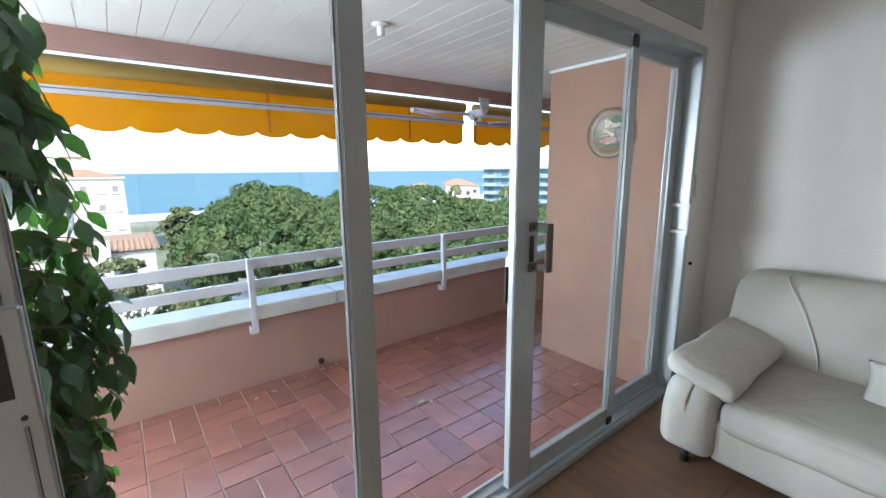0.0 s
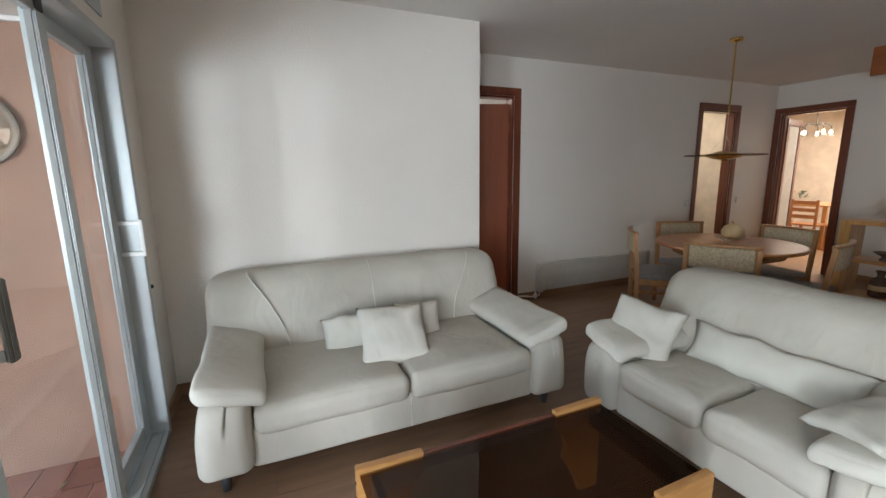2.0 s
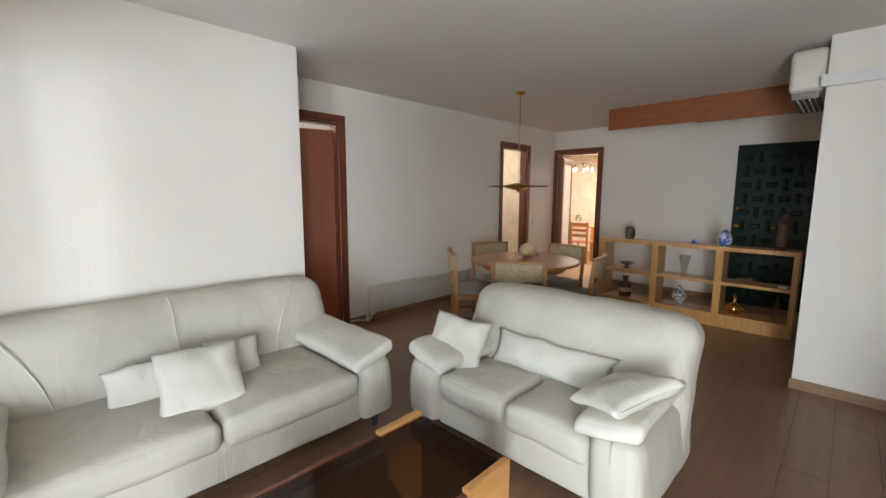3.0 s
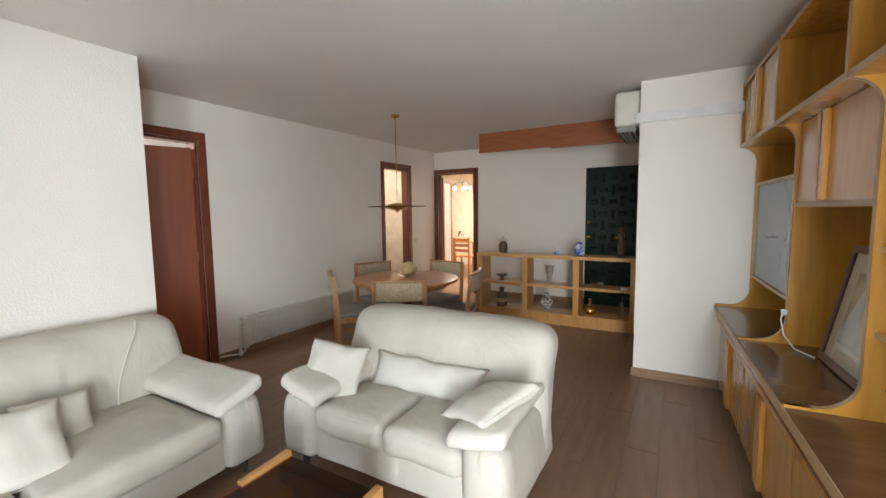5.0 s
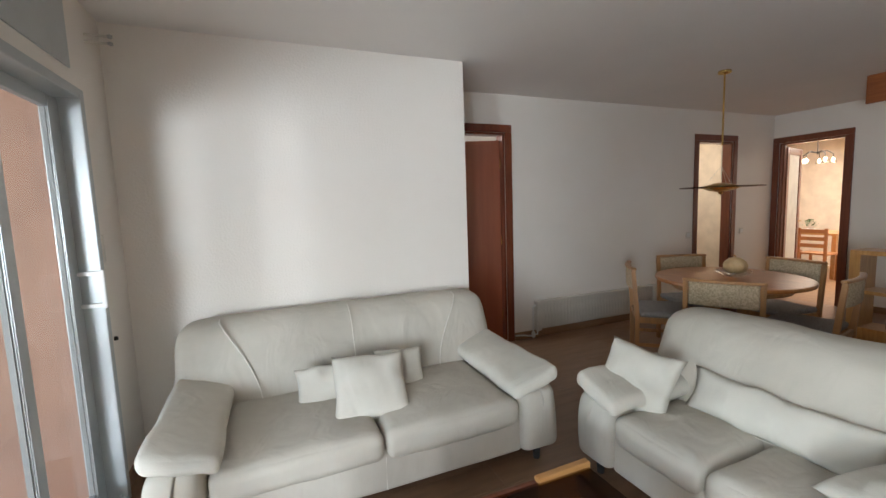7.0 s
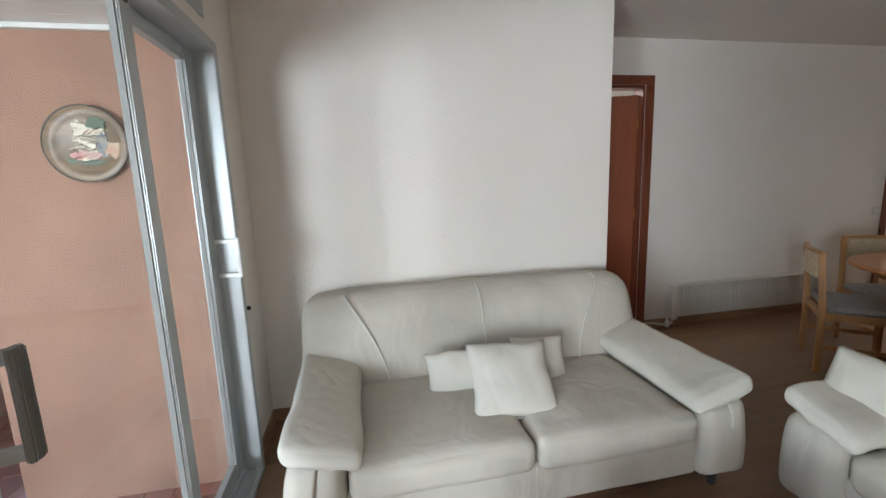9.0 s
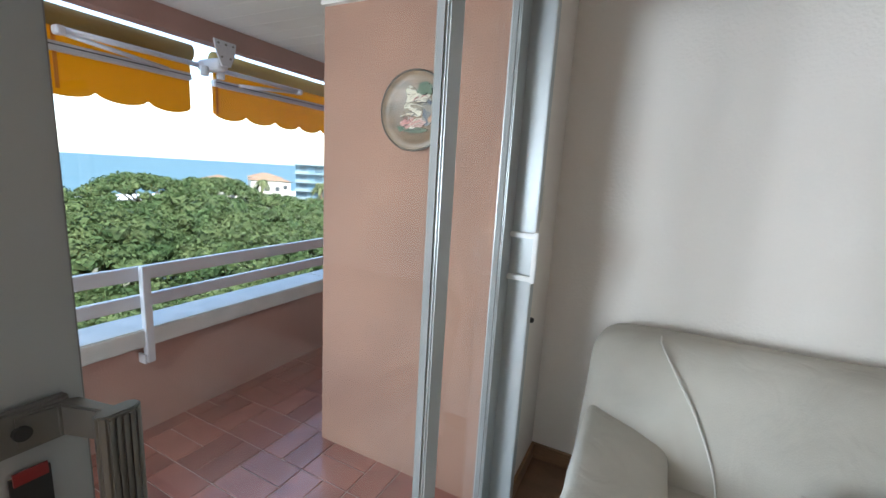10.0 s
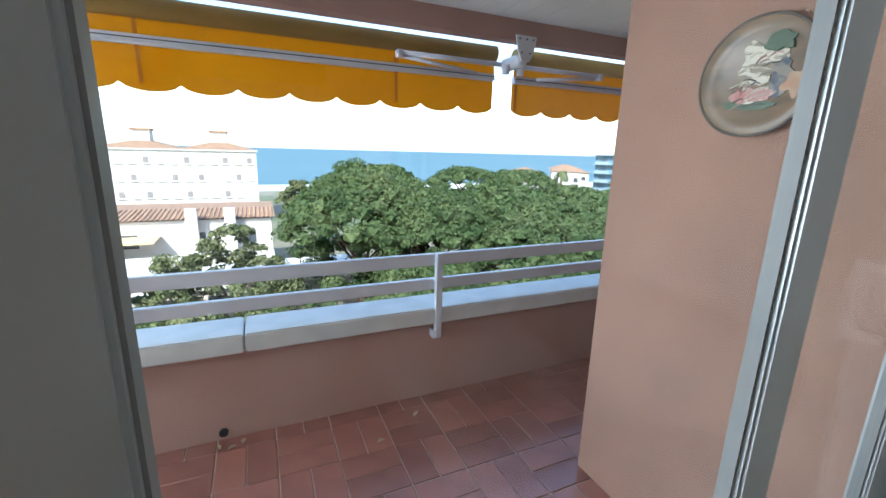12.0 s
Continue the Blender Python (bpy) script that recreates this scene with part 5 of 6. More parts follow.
for z, r in ((1.02, 0.026), (1.25, 0.022)):
    k = part("knob", lathe(bmesh.new(), [(0, 0.06), (r, 0.05), (r, 0.035), (0.01, 0.02), (0.02, 0.0), (0, 0)], 20), "brass", gdr, smooth=True)
    k.matrix_local = pose(1.10 if z > 1.1 else 0.72, YB + 0.046, z, -90)
k = part("knob", lathe(bmesh.new(), [(0, 0.01), (0.03, 0.008), (0.03, 0.0), (0, 0)], 20), "brass", gdr, smooth=True)
k.matrix_local = pose(1.11, YB + 0.046, 1.02, -90)
db = thing("door_sensor", "small white sensor above the entrance door", "sensor")
part("case", B(0.40, 0.45, YB + 0.001, YB + 0.02, 2.18, 2.24), "white", db, bevel=0.003)

# ---- boards under the ceiling, air conditioner, trunking ----
pb = thing("ceiling_pelmet", "reddish grained wooden pelmet boards hung under the ceiling", "pelmet")
part("board", B(1.345, 2.345, -6.0, -5.975, 2.225, H - 0.001), "cherry", pb, bevel=0.002)
part("board", B(0.26, 1.36, -5.974, -5.95, 2.205, H - 0.001), "cherry", pb, bevel=0.002)

ac = thing("air_conditioner", "cream split air conditioner on the partition beside the ceiling", "air conditioner")
part("case", soft(bmesh.new(), XP + 0.001, XP + 0.21, -5.42, -4.64, 2.15, 2.44, 0.035, (0.006, 0, 0), n=4), "cream", ac, smooth=True)
part("outlet", B(XP + 0.04, XP + 0.19, -5.38, -4.68, 2.105, 2.149), "grey_handle", ac, "grey louvred air outlet", bevel=0.003)
for k in range(4):
    part("louvre", B(XP + 0.055 + k * 0.033, XP + 0.060 + k * 0.033, -5.36, -4.70, 2.092, 2.1045), "cream", ac)
tk = thing("cable_trunking", "white boxed pipe trunking across the partition", "trunking")
part("cover", B(-0.45, XP + 0.03, YP + 0.001, YP + 0.035, 2.145, 2.225), "white", tk, bevel=0.004)
part("elbow", B(XP + 0.001, XP + 0.035, -4.64, YP - 0.001, 2.16, 2.23), "white", tk, bevel=0.004)

# ---- wall unit ----
um = pose(-0.325, YP + 0.004, 0, 0, 0, 3.0)
wu = thing("wall_unit", "varnished pine wall unit with worktop, cabinets and curved dividers", "wall unit", um)
MODS = (0.0, 0.945, 1.87, 2.80)
D0 = -0.56                      # back of the unit


def arc(cx, cz, r, a0, a1, n=7):
    return [(cx + r * math.cos(radians(a0 + (a1 - a0) * k / n)), cz + r * math.sin(radians(a0 + (a1 - a0) * k / n))) for k in range(n + 1)]


R = 0.13
profile = [(D0, 0.731), (0.0, 0.731), (0.0, 0.744)] + arc(-0.215 + R, 0.744 + R + 0.0, R, 270, 180)[0:] + \
    [(-0.215, 1.80)] + arc(-0.215 + 0.10, 1.80, 0.10, 180, 90) + [(-0.115, 1.905), (-0.115, 2.36), (D0, 2.36)]
for y in MODS:
    p = part("divider", prism(bmesh.new(), profile, 1, y - 0.0115 + 0.012, y + 0.0115 + 0.012), "unit", wu)
    edge = [(a + 0.0015, b) for a, b in profile[2:-1]]
    bm = bmesh.new()
    for (a, b), (c, d) in zip(edge, edge[1:]):
        v = [bm.verts.new(q) for q in ((a, y - 0.001, b), (c, y - 0.001, d), (c, y + 0.025, d), (a, y + 0.025, b))]
        bm.faces.new(v)
    part("edge_banding", bm, "unit_edge", p, "pale edge banding")
part("back_panel", B(D0 - 0.012, D0 - 0.001, 0.0, 2.84, 0.0, 2.36), "unit", wu)
for i, (a, b) in enumerate(zip(MODS, MODS[1:])):
    y0, y1 = a + 0.0245, b - 0.0005
    # base cabinet
    part("worktop", B(D0, 0.0, y0 - 0.024, y1 - 0.002, 0.697, 0.730), "unit_dark", wu, "brown laminate worktop", bevel=0.003)
    part("worktop_edge", B(0.0005, 0.006, y0 - 0.024, y1 - 0.002, 0.694, 0.732), "unit_edge", wu, "pale edge banding", bevel=0.001)
    part("carcass", B(D0, -0.062, y0 - 0.024, y1 - 0.002, 0.06, 0.696), "unit", wu)
    part("plinth", B(D0 + 0.02, -0.085, y0 - 0.024, y1 - 0.002, 0.0, 0.059), "unit_dark", wu)
    ys, ye = y0 - 0.018, y1 - 0.006
    mid = (ys + ye) / 2
    part("drawer_front", prism(bmesh.new(), [(-0.061, 0.570), (-0.040, 0.570), (-0.034, 0.585), (-0.034, 0.625), (-0.010, 0.640), (-0.008, 0.687), (-0.061, 0.687)], 1, ys, ye), "unit_dark", wu, "brown drawer front with a moulded pull")
    part("drawer_pull", B(-0.036, -0.002, ys, ye, 0.672, 0.6905), "unit_strip", wu)
    part("drawer_pull", B(-0.033, -0.020, ys, ye, 0.592, 0.617), "unit_strip", wu)
    for s in (0, 1):
        da, db_ = (ys, mid - 0.002) if s == 0 else (mid + 0.002, ye)
        d = part("door", B(-0.0615, -0.043, da, db_, 0.065, 0.563), "unit", wu, bevel=0.003)
        sa, sb = (db_ - 0.052, db_ - 0.004) if s == 0 else (da + 0.004, da + 0.052)
        part("pull_strip", B(-0.0425, -0.022, sa, sb, 0.07, 0.558), "unit_strip", d, "orange varnished pull strip", bevel=0.004)
    # upper cabinet row
    part("shelf", B(D0, -0.118, y0, y1, 1.90, 1.922), "unit", wu)
    part("shelf_edge", B(-0.1175, -0.1155, y0, y1, 1.899, 1.923), "unit_edge", wu, "pale edge banding")
    part("top_board", B(D0, -0.118, y0, y1, 2.335, 2.358), "unit", wu)
    part("shelf_edge", B(-0.1175, -0.1155, y0, y1, 2.334, 2.359), "unit_edge", wu, "pale edge banding")
    if i == 0:
        for s in (0, 1):
            m2 = (y0 + y1) / 2
            da, db_ = (y0 + 0.002, m2 - 0.002) if s == 0 else (m2 + 0.002, y1 - 0.002)
            d = part("upper_door", B(-0.145, -0.127, da, db_, 1.926, 2.331), "unit", wu, bevel=0.003)
            sa, sb = (db_ - 0.052, db_ - 0.004) if s == 0 else (da + 0.004, da + 0.052)
            part("pull_strip", B(-0.1265, -0.106, sa, sb, 1.93, 2.328), "unit_strip", d, "orange varnished pull strip", bevel=0.004)
        # glass cabinet
        part("cabinet_board", B(D0, -0.225, y0, y1, 1.625, 1.645), "unit", wu)
        part("cabinet_board", B(D0, -0.225, y0, y1, 0.985, 1.005), "unit", wu)
        part("shelf_edge", B(-0.2245, -0.221, y0, y1, 1.624, 1.646), "unit_edge", wu, "pale edge banding")
        part("shelf_edge", B(-0.2245, -0.221, y0, y1, 0.984, 1.006), "unit_edge", wu, "pale edge banding")
        for s in (0, 1):
            m2 = (y0 + y1) / 2
            da, db_ = (y0 + 0.002, m2 - 0.0015) if s == 0 else (m2 + 0.0015, y1 - 0.002)
            d = part("glass_door", B(-0.235, -0.228, da, db_, 1.008, 1.622), "smoke_door", wu, "blue-grey reflective glass door")
            ky = (db_ - 0.03) if s == 0 else (da + 0.03)
            k = part("knob", tube(bmesh.new(), [(-0.2275, ky, 1.30), (-0.205, ky, 1.30)], 0.007, 12), "steel", d)
    if i == 1:
        part("cabinet_board", B(D0, -0.225, y0, y1, 1.478, 1.498), "unit", wu)
        part("shelf_edge", B(-0.2245, -0.221, y0, y1, 1.477, 1.499), "unit_edge", wu, "pale edge banding")
        m2 = y0 + 0.37
        for s in (0, 1):
            da, db_ = (y0 + 0.002, m2 - 0.002) if s == 0 else (m2 + 0.002, y1 - 0.002)
            d = part("upper_door", B(-0.245, -0.228, da, db_, 1.50, 1.897), "unit", wu, bevel=0.003)
            sa, sb = (db_ - 0.052, db_ - 0.004) if s == 0 else (da + 0.004, da + 0.052)
            part("pull_strip", B(-0.2275, -0.207, sa, sb, 1.504, 1.893), "unit_strip", d, "orange varnished pull strip", bevel=0.004)
    if i == 2:
        for z in (1.05, 1.33, 1.60):
            part("shelf", B(D0, -0.24, y0, y1, z, z + 0.018), "unit", wu)
            part("shelf_edge", B(-0.2395, -0.2375, y0, y1, z - 0.001, z + 0.019), "unit_edge", wu, "pale edge banding")
        for z in np.arange(0.85, 1.85, 0.064):
            for dx in (-0.28, -0.50):
                part("peg_hole", B(dx - 0.004, dx + 0.004, y0 - 0.0003, y0 + 0.0004, z, z + 0.008), "gap", wu)

KNOWN = ((0.0, 0.06, 0.731, 1.0, 1.62, 1.90, 2.36), (0.0, 0.06, 0.684, 0.935, 1.596, 1.885, 2.35))
for ob in list(wu.children_recursive):
    if ob.type == "MESH":
        for v in ob.data.vertices:
            v.co.z = float(np.interp(v.co.z, *KNOWN))

# framed picture leaning in the wall unit and a white cable
pic = thing("framed_picture", "watercolour print in a dark wooden frame leaning on the unit", "picture", um @ pose(-0.31, 1.47, 0.688, 0, -11, 0))
fw, fh = 0.60, 0.58
for a, b, c, d in ((-fw / 2, fw / 2, 0, 0.035), (-fw / 2, fw / 2, fh - 0.035, fh), (-fw / 2, -fw / 2 + 0.035, 0.0355, fh - 0.0355), (fw / 2 - 0.035, fw / 2, 0.0355, fh - 0.0355)):
    part("frame", B(-0.012, 0.014, a, b, c, d), "frame", pic, "dark brown wooden frame", bevel=0.003)
part("mount", B(-0.010, 0.002, -fw / 2 + 0.03, fw / 2 - 0.03, 0.03, fh - 0.03), "mount", pic)
part("print", B(0.0025, 0.0035, -0.18, 0.18, 0.12, 0.46), "art", pic, "faded blue-green watercolour print")
part("glass", B(0.006, 0.008, -fw / 2 + 0.034, fw / 2 - 0.034, 0.034, fh - 0.034), "clear", pic)
cb = thing("cable", "thin white cable hanging over the worktop", "cable", um @ Matrix.Translation((0, 0, -0.047)))
part("wire", tube(bmesh.new(), [(-0.20, 0.962, 0.90), (-0.19, 0.972, 0.87), (-0.20, 1.00, 0.79), (-0.23, 1.08, 0.739), (-0.28, 1.2, 0.736)], 0.004, 6), "white", cb, smooth=True)
part("connector", B(-0.215, -0.19, 0.958, 0.985, 0.895, 0.925), "white", cb, bevel=0.003)

# ---- kitchen seen through its doorway ----
kd = thing("kitchen_door_leaf", "open glazed wooden door leaf in the kitchen doorway", "door", Matrix.Translation((3.70, YB - 0.125, 0)) @ Matrix.Rotation(radians(-76), 4, "Z"))
part("stile", B(0, 0.09, 0, 0.035, 0.01, 2.05), "mahog", kd, bevel=0.003)
part("stile", B(0.58, 0.67, 0, 0.035, 0.01, 2.05), "mahog", kd, bevel=0.003)
part("rail", B(0.0905, 0.5795, 0, 0.035, 1.96, 2.05), "mahog", kd, bevel=0.003)
part("rail", B(0.0905, 0.5795, 0, 0.035, 0.01, 0.25), "mahog", kd, bevel=0.003)
part("pane", B(0.0905, 0.5795, 0.012, 0.02, 0.25, 1.96), "mount", kd, "frosted white glass pane")
part("handle", tube(bmesh.new(), [(0.62, -0.03, 1.02), (0.52, -0.03, 1.02)], 0.009), "brass", kd)
kt = thing("kitchen_table", "small pine kitchen table", "table", pose(4.45, -9.55, 0))
part("tabletop", B(-0.55, 0.55, -0.4, 0.4, 0.72, 0.75), "oak_table", kt, bevel=0.004)
for sx in (-1, 1):
    for sy in (-1, 1):
        part("leg", B(sx * 0.5 - 0.03, sx * 0.5 + 0.03, sy * 0.35 - 0.03, sy * 0.35 + 0.03, 0, 0.7195), "oak_table", kt, bevel=0.003)
kc = thing("kitchen_chair", "reddish wooden kitchen chair with a slatted back", "chair", pose(4.05, -8.95, 0), "kitchen chairs")
for sx in (-1, 1):
    part("leg", B(sx * 0.18 - 0.018, sx * 0.18 + 0.018, 0.16, 0.196, 0, 0.86), "tabletop", kc, bevel=0.003)
    part("leg", B(sx * 0.18 - 0.018, sx * 0.18 + 0.018, -0.20, -0.165, 0, 0.429), "tabletop", kc, bevel=0.003)
part("seat", B(-0.20, 0.20, -0.21, 0.159, 0.43, 0.455), "tabletop", kc, bevel=0.003)
for z in (0.55, 0.66, 0.78):
    part("slat", B(-0.161, 0.161, 0.168, 0.188, z, z + 0.06), "tabletop", kc, bevel=0.002)
copy_thing(kc, pose(4.55, -8.95, 0, 0, 0, 8))
kv = thing("potted_plant", "small green plant in a white bowl on the kitchen table", "plant", pose(4.40, -9.4, 0.751))
part("bowl", lathe(bmesh.new(), [(0, 0), (0.05, 0), (0.09, 0.05), (0.085, 0.05), (0, 0.02)], 20), "white", kv, smooth=True)
bm = bmesh.new()
rnd = random.Random(3)
for k in range(46):
    a, u = rnd.uniform(0, 6.283), rnd.uniform(0.3, 1)
    p = Vector((0.10 * u * math.cos(a), 0.10 * u * math.sin(a), 0.08 + 0.10 * (1 - u * u) + rnd.uniform(0, 0.05)))
    d = Vector((math.cos(a), math.sin(a), rnd.uniform(-0.2, 0.7))).normalized() * 0.04
    s = d.cross(Vector((0, 0, 1))).normalized() * 0.016
    bm.faces.new([bm.verts.new(q) for q in (p - d, p + s, p + d, p - s)])
part("leaves", bm, "ficus", kv, kind="stuff")
kl = thing("kitchen_pendant", "dark three-arm pendant with clear glass globes", "pendant lamp", pose(4.30, -9.3, 0))
part("rod", tube(bmesh.new(), [(0, 0, H), (0, 0, 2.05)], 0.008), "seal", kl)
for k in range(5):
    a = k * 1.2566
    ex, ey = 0.2 * math.cos(a), 0.2 * math.sin(a)
    part("arm", tube(bmesh.new(), [(0, 0, 2.08), (ex * 0.6, ey * 0.6, 2.11), (ex, ey, 2.05), (ex, ey, 2.0)], 0.007), "seal", kl)
    s = part("globe", lathe(bmesh.new(), [(0.015, 2.0), (0.04, 1.97), (0.05, 1.93), (0.045, 1.90), (0.043, 1.90), (0.047, 1.93)], 16, (ex, ey, 0)), "clear", kl, smooth=True)
    part("bulb", lathe(bmesh.new(), [(0, 1.99), (0.015, 1.97), (0.02, 1.945), (0, 1.925)], 12, (ex, ey, 0)), "bulb", s, smooth=True)

# ---- ground, sea and the view ----
GZ = -13.0
structure("ground", B(-900, 900, -120, 170, GZ - 1, GZ), "ground", "dusty ground with scrub below the building")
structure("sea", B(-4000, 4000, 170.0, 4600, GZ - 2, GZ - 0.4), "sea", "blue sea reaching the horizon")
structure("beach", B(-900, 900, 150, 174, GZ - 0.5, GZ + 0.02), "coping", "pale beach strip")
# unseen block added to move a sun patch off the near balcony tiles
structure("building_wing", B(-4.2, -2.62, -7.4, 0.115, GZ, 3.2), "pink", "unseen pink block that keeps the sun off the balcony floor")
structure("own_building", B(-14, 14, -12, -11.2, GZ, 9), "pink", "far wall of the same building")
structure("facade_below", B(-14, 14, 1.95, 2.12, GZ, ZB - 0.25), "pink", "facade below the balcony")


def window_group(parent, x, z, w, h, y, mtl="farglass", frame="white"):
    """A far window in a wall facing -y whose face is at y."""
    wd = part("window", B(x - w / 2, x + w / 2, y - 0.03, y - 0.005, z, z + h), "white_house", parent)
    part("pane", B(x - w / 2 + 0.10, x + w / 2 - 0.10, y - 0.06, y - 0.031, z + 0.10, z + h - 0.08), mtl, wd)
    return wd


def hip_roof(x0, x1, y0, y1, z, rise, over=0.5):
    bm = bmesh.new()
    x0, x1, y0, y1 = x0 - over, x1 + over, y0 - over, y1 + over
    d = (y1 - y0) / 2
    v = [bm.verts.new(p) for p in ((x0, y0, z), (x1, y0, z), (x1, y1, z), (x0, y1, z), (x0 + d, (y0 + y1) / 2, z + rise), (x1 - d, (y0 + y1) / 2, z + rise))]
    for f in ((0, 1, 5, 4), (1, 2, 5), (2, 3, 4, 5), (3, 0, 4), (3, 2, 1, 0)):
        bm.faces.new([v[i] for i in f])
    return bm


hotel = thing("hotel_building", "white five-storey hotel with tiled hip roofs and rows of small windows", "building")
part("wall", B(-46, 1.4, 88, 101, GZ, 0.3), "white_house", hotel)
part("cornice", B(-46.3, 1.7, 87.7, 101.3, 0.3, 0.55), "white_house", hotel)
for k, (a, b) in enumerate(((-11.2, 1.2), (-23.6, -11.4), (-36.0, -23.8))):
    rf = part("roof", hip_roof(a, b, 88.2, 100.8, 0.56, 1.7, 0.2), "rooftile", hotel, "clay tiled hip roof")
    cx = (a + b) / 2
    part("chimney", B(cx - 1.4, cx + 1.4, 93, 96, 1.2, 3.7), "white_house", rf)
    part("chimney_cap", B(cx - 1.6, cx + 1.6, 92.8, 96.2, 3.7, 4.05), "rooftile", rf)
for r in range(5):
    for c in range(22):
        x = 0.2 - 2.05 * c
        wdw = window_group(hotel, x, -2.0 - 3.05 * r, 1.05, 1.25, 88.0, "tan_shutter" if (c * 7 + r * 5) % 11 < 4 else "loggia_shade")
        part("sill", B(x - 0.65, x + 0.65, 87.75, 87.99, -2.12 - 3.05 * r, -2.01 - 3.05 * r), "white_house", wdw)


def tiled_roof(parent, x0, x1, y0, y1, z0, z1):
    """A pitched roof sheet of half-round clay tile rows running down towards -y."""
    bm = bmesh.new()
    n = int((x1 - x0) / 0.42)
    for i in range(n):
        x = x0 + i * 0.42
        for a, b in (((x, 0.0), (x + 0.07, 0.10)), ((x + 0.07, 0.10), (x + 0.17, 0.13)), ((x + 0.17, 0.13), (x + 0.25, 0.02)), ((x + 0.25, 0.02), (x + 0.42, 0.0))):
            v = [bm.verts.new(p) for p in ((a[0], y0, z0 + a[1]), (b[0], y0, z0 + b[1]), (b[0], y1, z1 + b[1]), (a[0], y1, z1 + a[1]))]
            bm.faces.new(v)
    return part("roof", bm, "rooftile", parent, "clay tiled roof with raised rows", kind="")


low = thing("terrace_house", "white two-storey house with a clay tiled roof and terraces", "house")
part("wall", B(-24, 2.4, 46.5, 56, GZ, -5.85), "white_house", low)
tiled_roof(low, -24.5, 2.8, 46.0, 50.5, -5.72, -5.28)
part("roof_back", B(-24.5, 2.8, 50.5, 56.5, -6.0, -5.35), "rooftile", low)
for cx in (-4.7, -1.4):
    part("chimney", B(cx - 0.5, cx + 0.5, 45.2, 45.98, -9.6, -4.6), "white_house", low)
part("terrace", B(-24, 2.4, 42.5, 46.4, GZ, -9.2), "white_house", low)
part("terrace_awning", B(-20, -7.5, 43.0, 46.4, -7.35, -7.25), "gourd", low, "beige terrace awning")
part("terrace_parapet", B(-24, 2.4, 42.3, 42.49, GZ + 3, -8.4), "white_house", low)
for x in (-21, -17.5, -14, -10, -4.4, 0.2):
    window_group(low, x, -8.5, 1.5, 1.5, 46.5)
for x in (-20, -15.5, -11, -7.0, -3.2, 0.6):
    window_group(low, x, -12.1, 1.5, 1.5, 42.3)
an = thing("annex_house", "low white flat-roofed house with dark windows", "house")
part("wall", B(-13, 10.0, 33.5, 39, GZ, -8.95), "white_house", an)
part("roof", B(-13.3, 10.3, 33.0, 39.3, -8.95, -8.6), "coping", an)
for x in (-11, -8, -5, -2, 1.4, 4.2, 7.2):
    window_group(an, x, -10.9, 1.4, 1.4, 33.5)
part("garden_wall", B(-16, 16, 26.5, 26.8, GZ, GZ + 1.3), "white_house", an)

ux = Vector((31, -46, 0)).normalized()
bm_ = Matrix.Translation((104, 108, GZ)) @ Matrix.Rotation(math.atan2(ux.y, ux.x), 4, "Z")
blue = thing("blue_apartment_building", "blue-grey apartment block with white floor slabs and balconies", "building", bm_)
part("wall", B(0, 60, 0, 14, 0, 14.2), "blue_house", blue)
part("roof", B(-0.4, 60.4, -1.5, 14.4, 14.2, 14.6), "blue_white", blue)
for f in range(5):
    z = 2.85 * f
    if f:
        part("floor_slab", B(-0.3, 60.3, -1.6, 0, z - 0.12, z + 0.12), "blue_white", blue)
    for k in range(12):
        x = 2.5 + 5 * k
        if f and k % 2 == 0:
            bl = part("balcony", B(x - 2.2, x + 2.2, -1.6, -1.45, z + 0.121, z + 0.95), "blue_white", blue)
        w = part("window", B(x - 1.4, x + 1.4, -0.06, -0.005, z + 0.35, z + 2.3), "blue_white", blue)
        part("pane", B(x - 1.25, x + 1.25, -0.09, -0.061, z + 0.5, z + 2.2), "blueglass", w)

for hx, hy, hw, hh, ha in ((78, 97, 8, 9.6, 0.6), (86, 104, 9, 9.0, 0.6), (74, 110, 8, 8.8, 0.4), (94, 118, 10, 9.5, 0.6)):
    h = thing("far_house", "small pale house with a tiled roof among trees", "house", Matrix.Translation((hx, hy, GZ)) @ Matrix.Rotation(-ha, 4, "Z"), "far houses by the sea")
    part("wall", B(0, hw, 0, 8, 0, hh), "white_house", h)
    part("roof", hip_roof(0, hw, 0, 8, hh, 1.4), "rooftile", h)
    for k in range(3):
        for f in range(3):
            window_group(h, hw * (k + 0.5) / 3, 0.8 + 2.9 * f, 1.4, 1.4, 0.0)


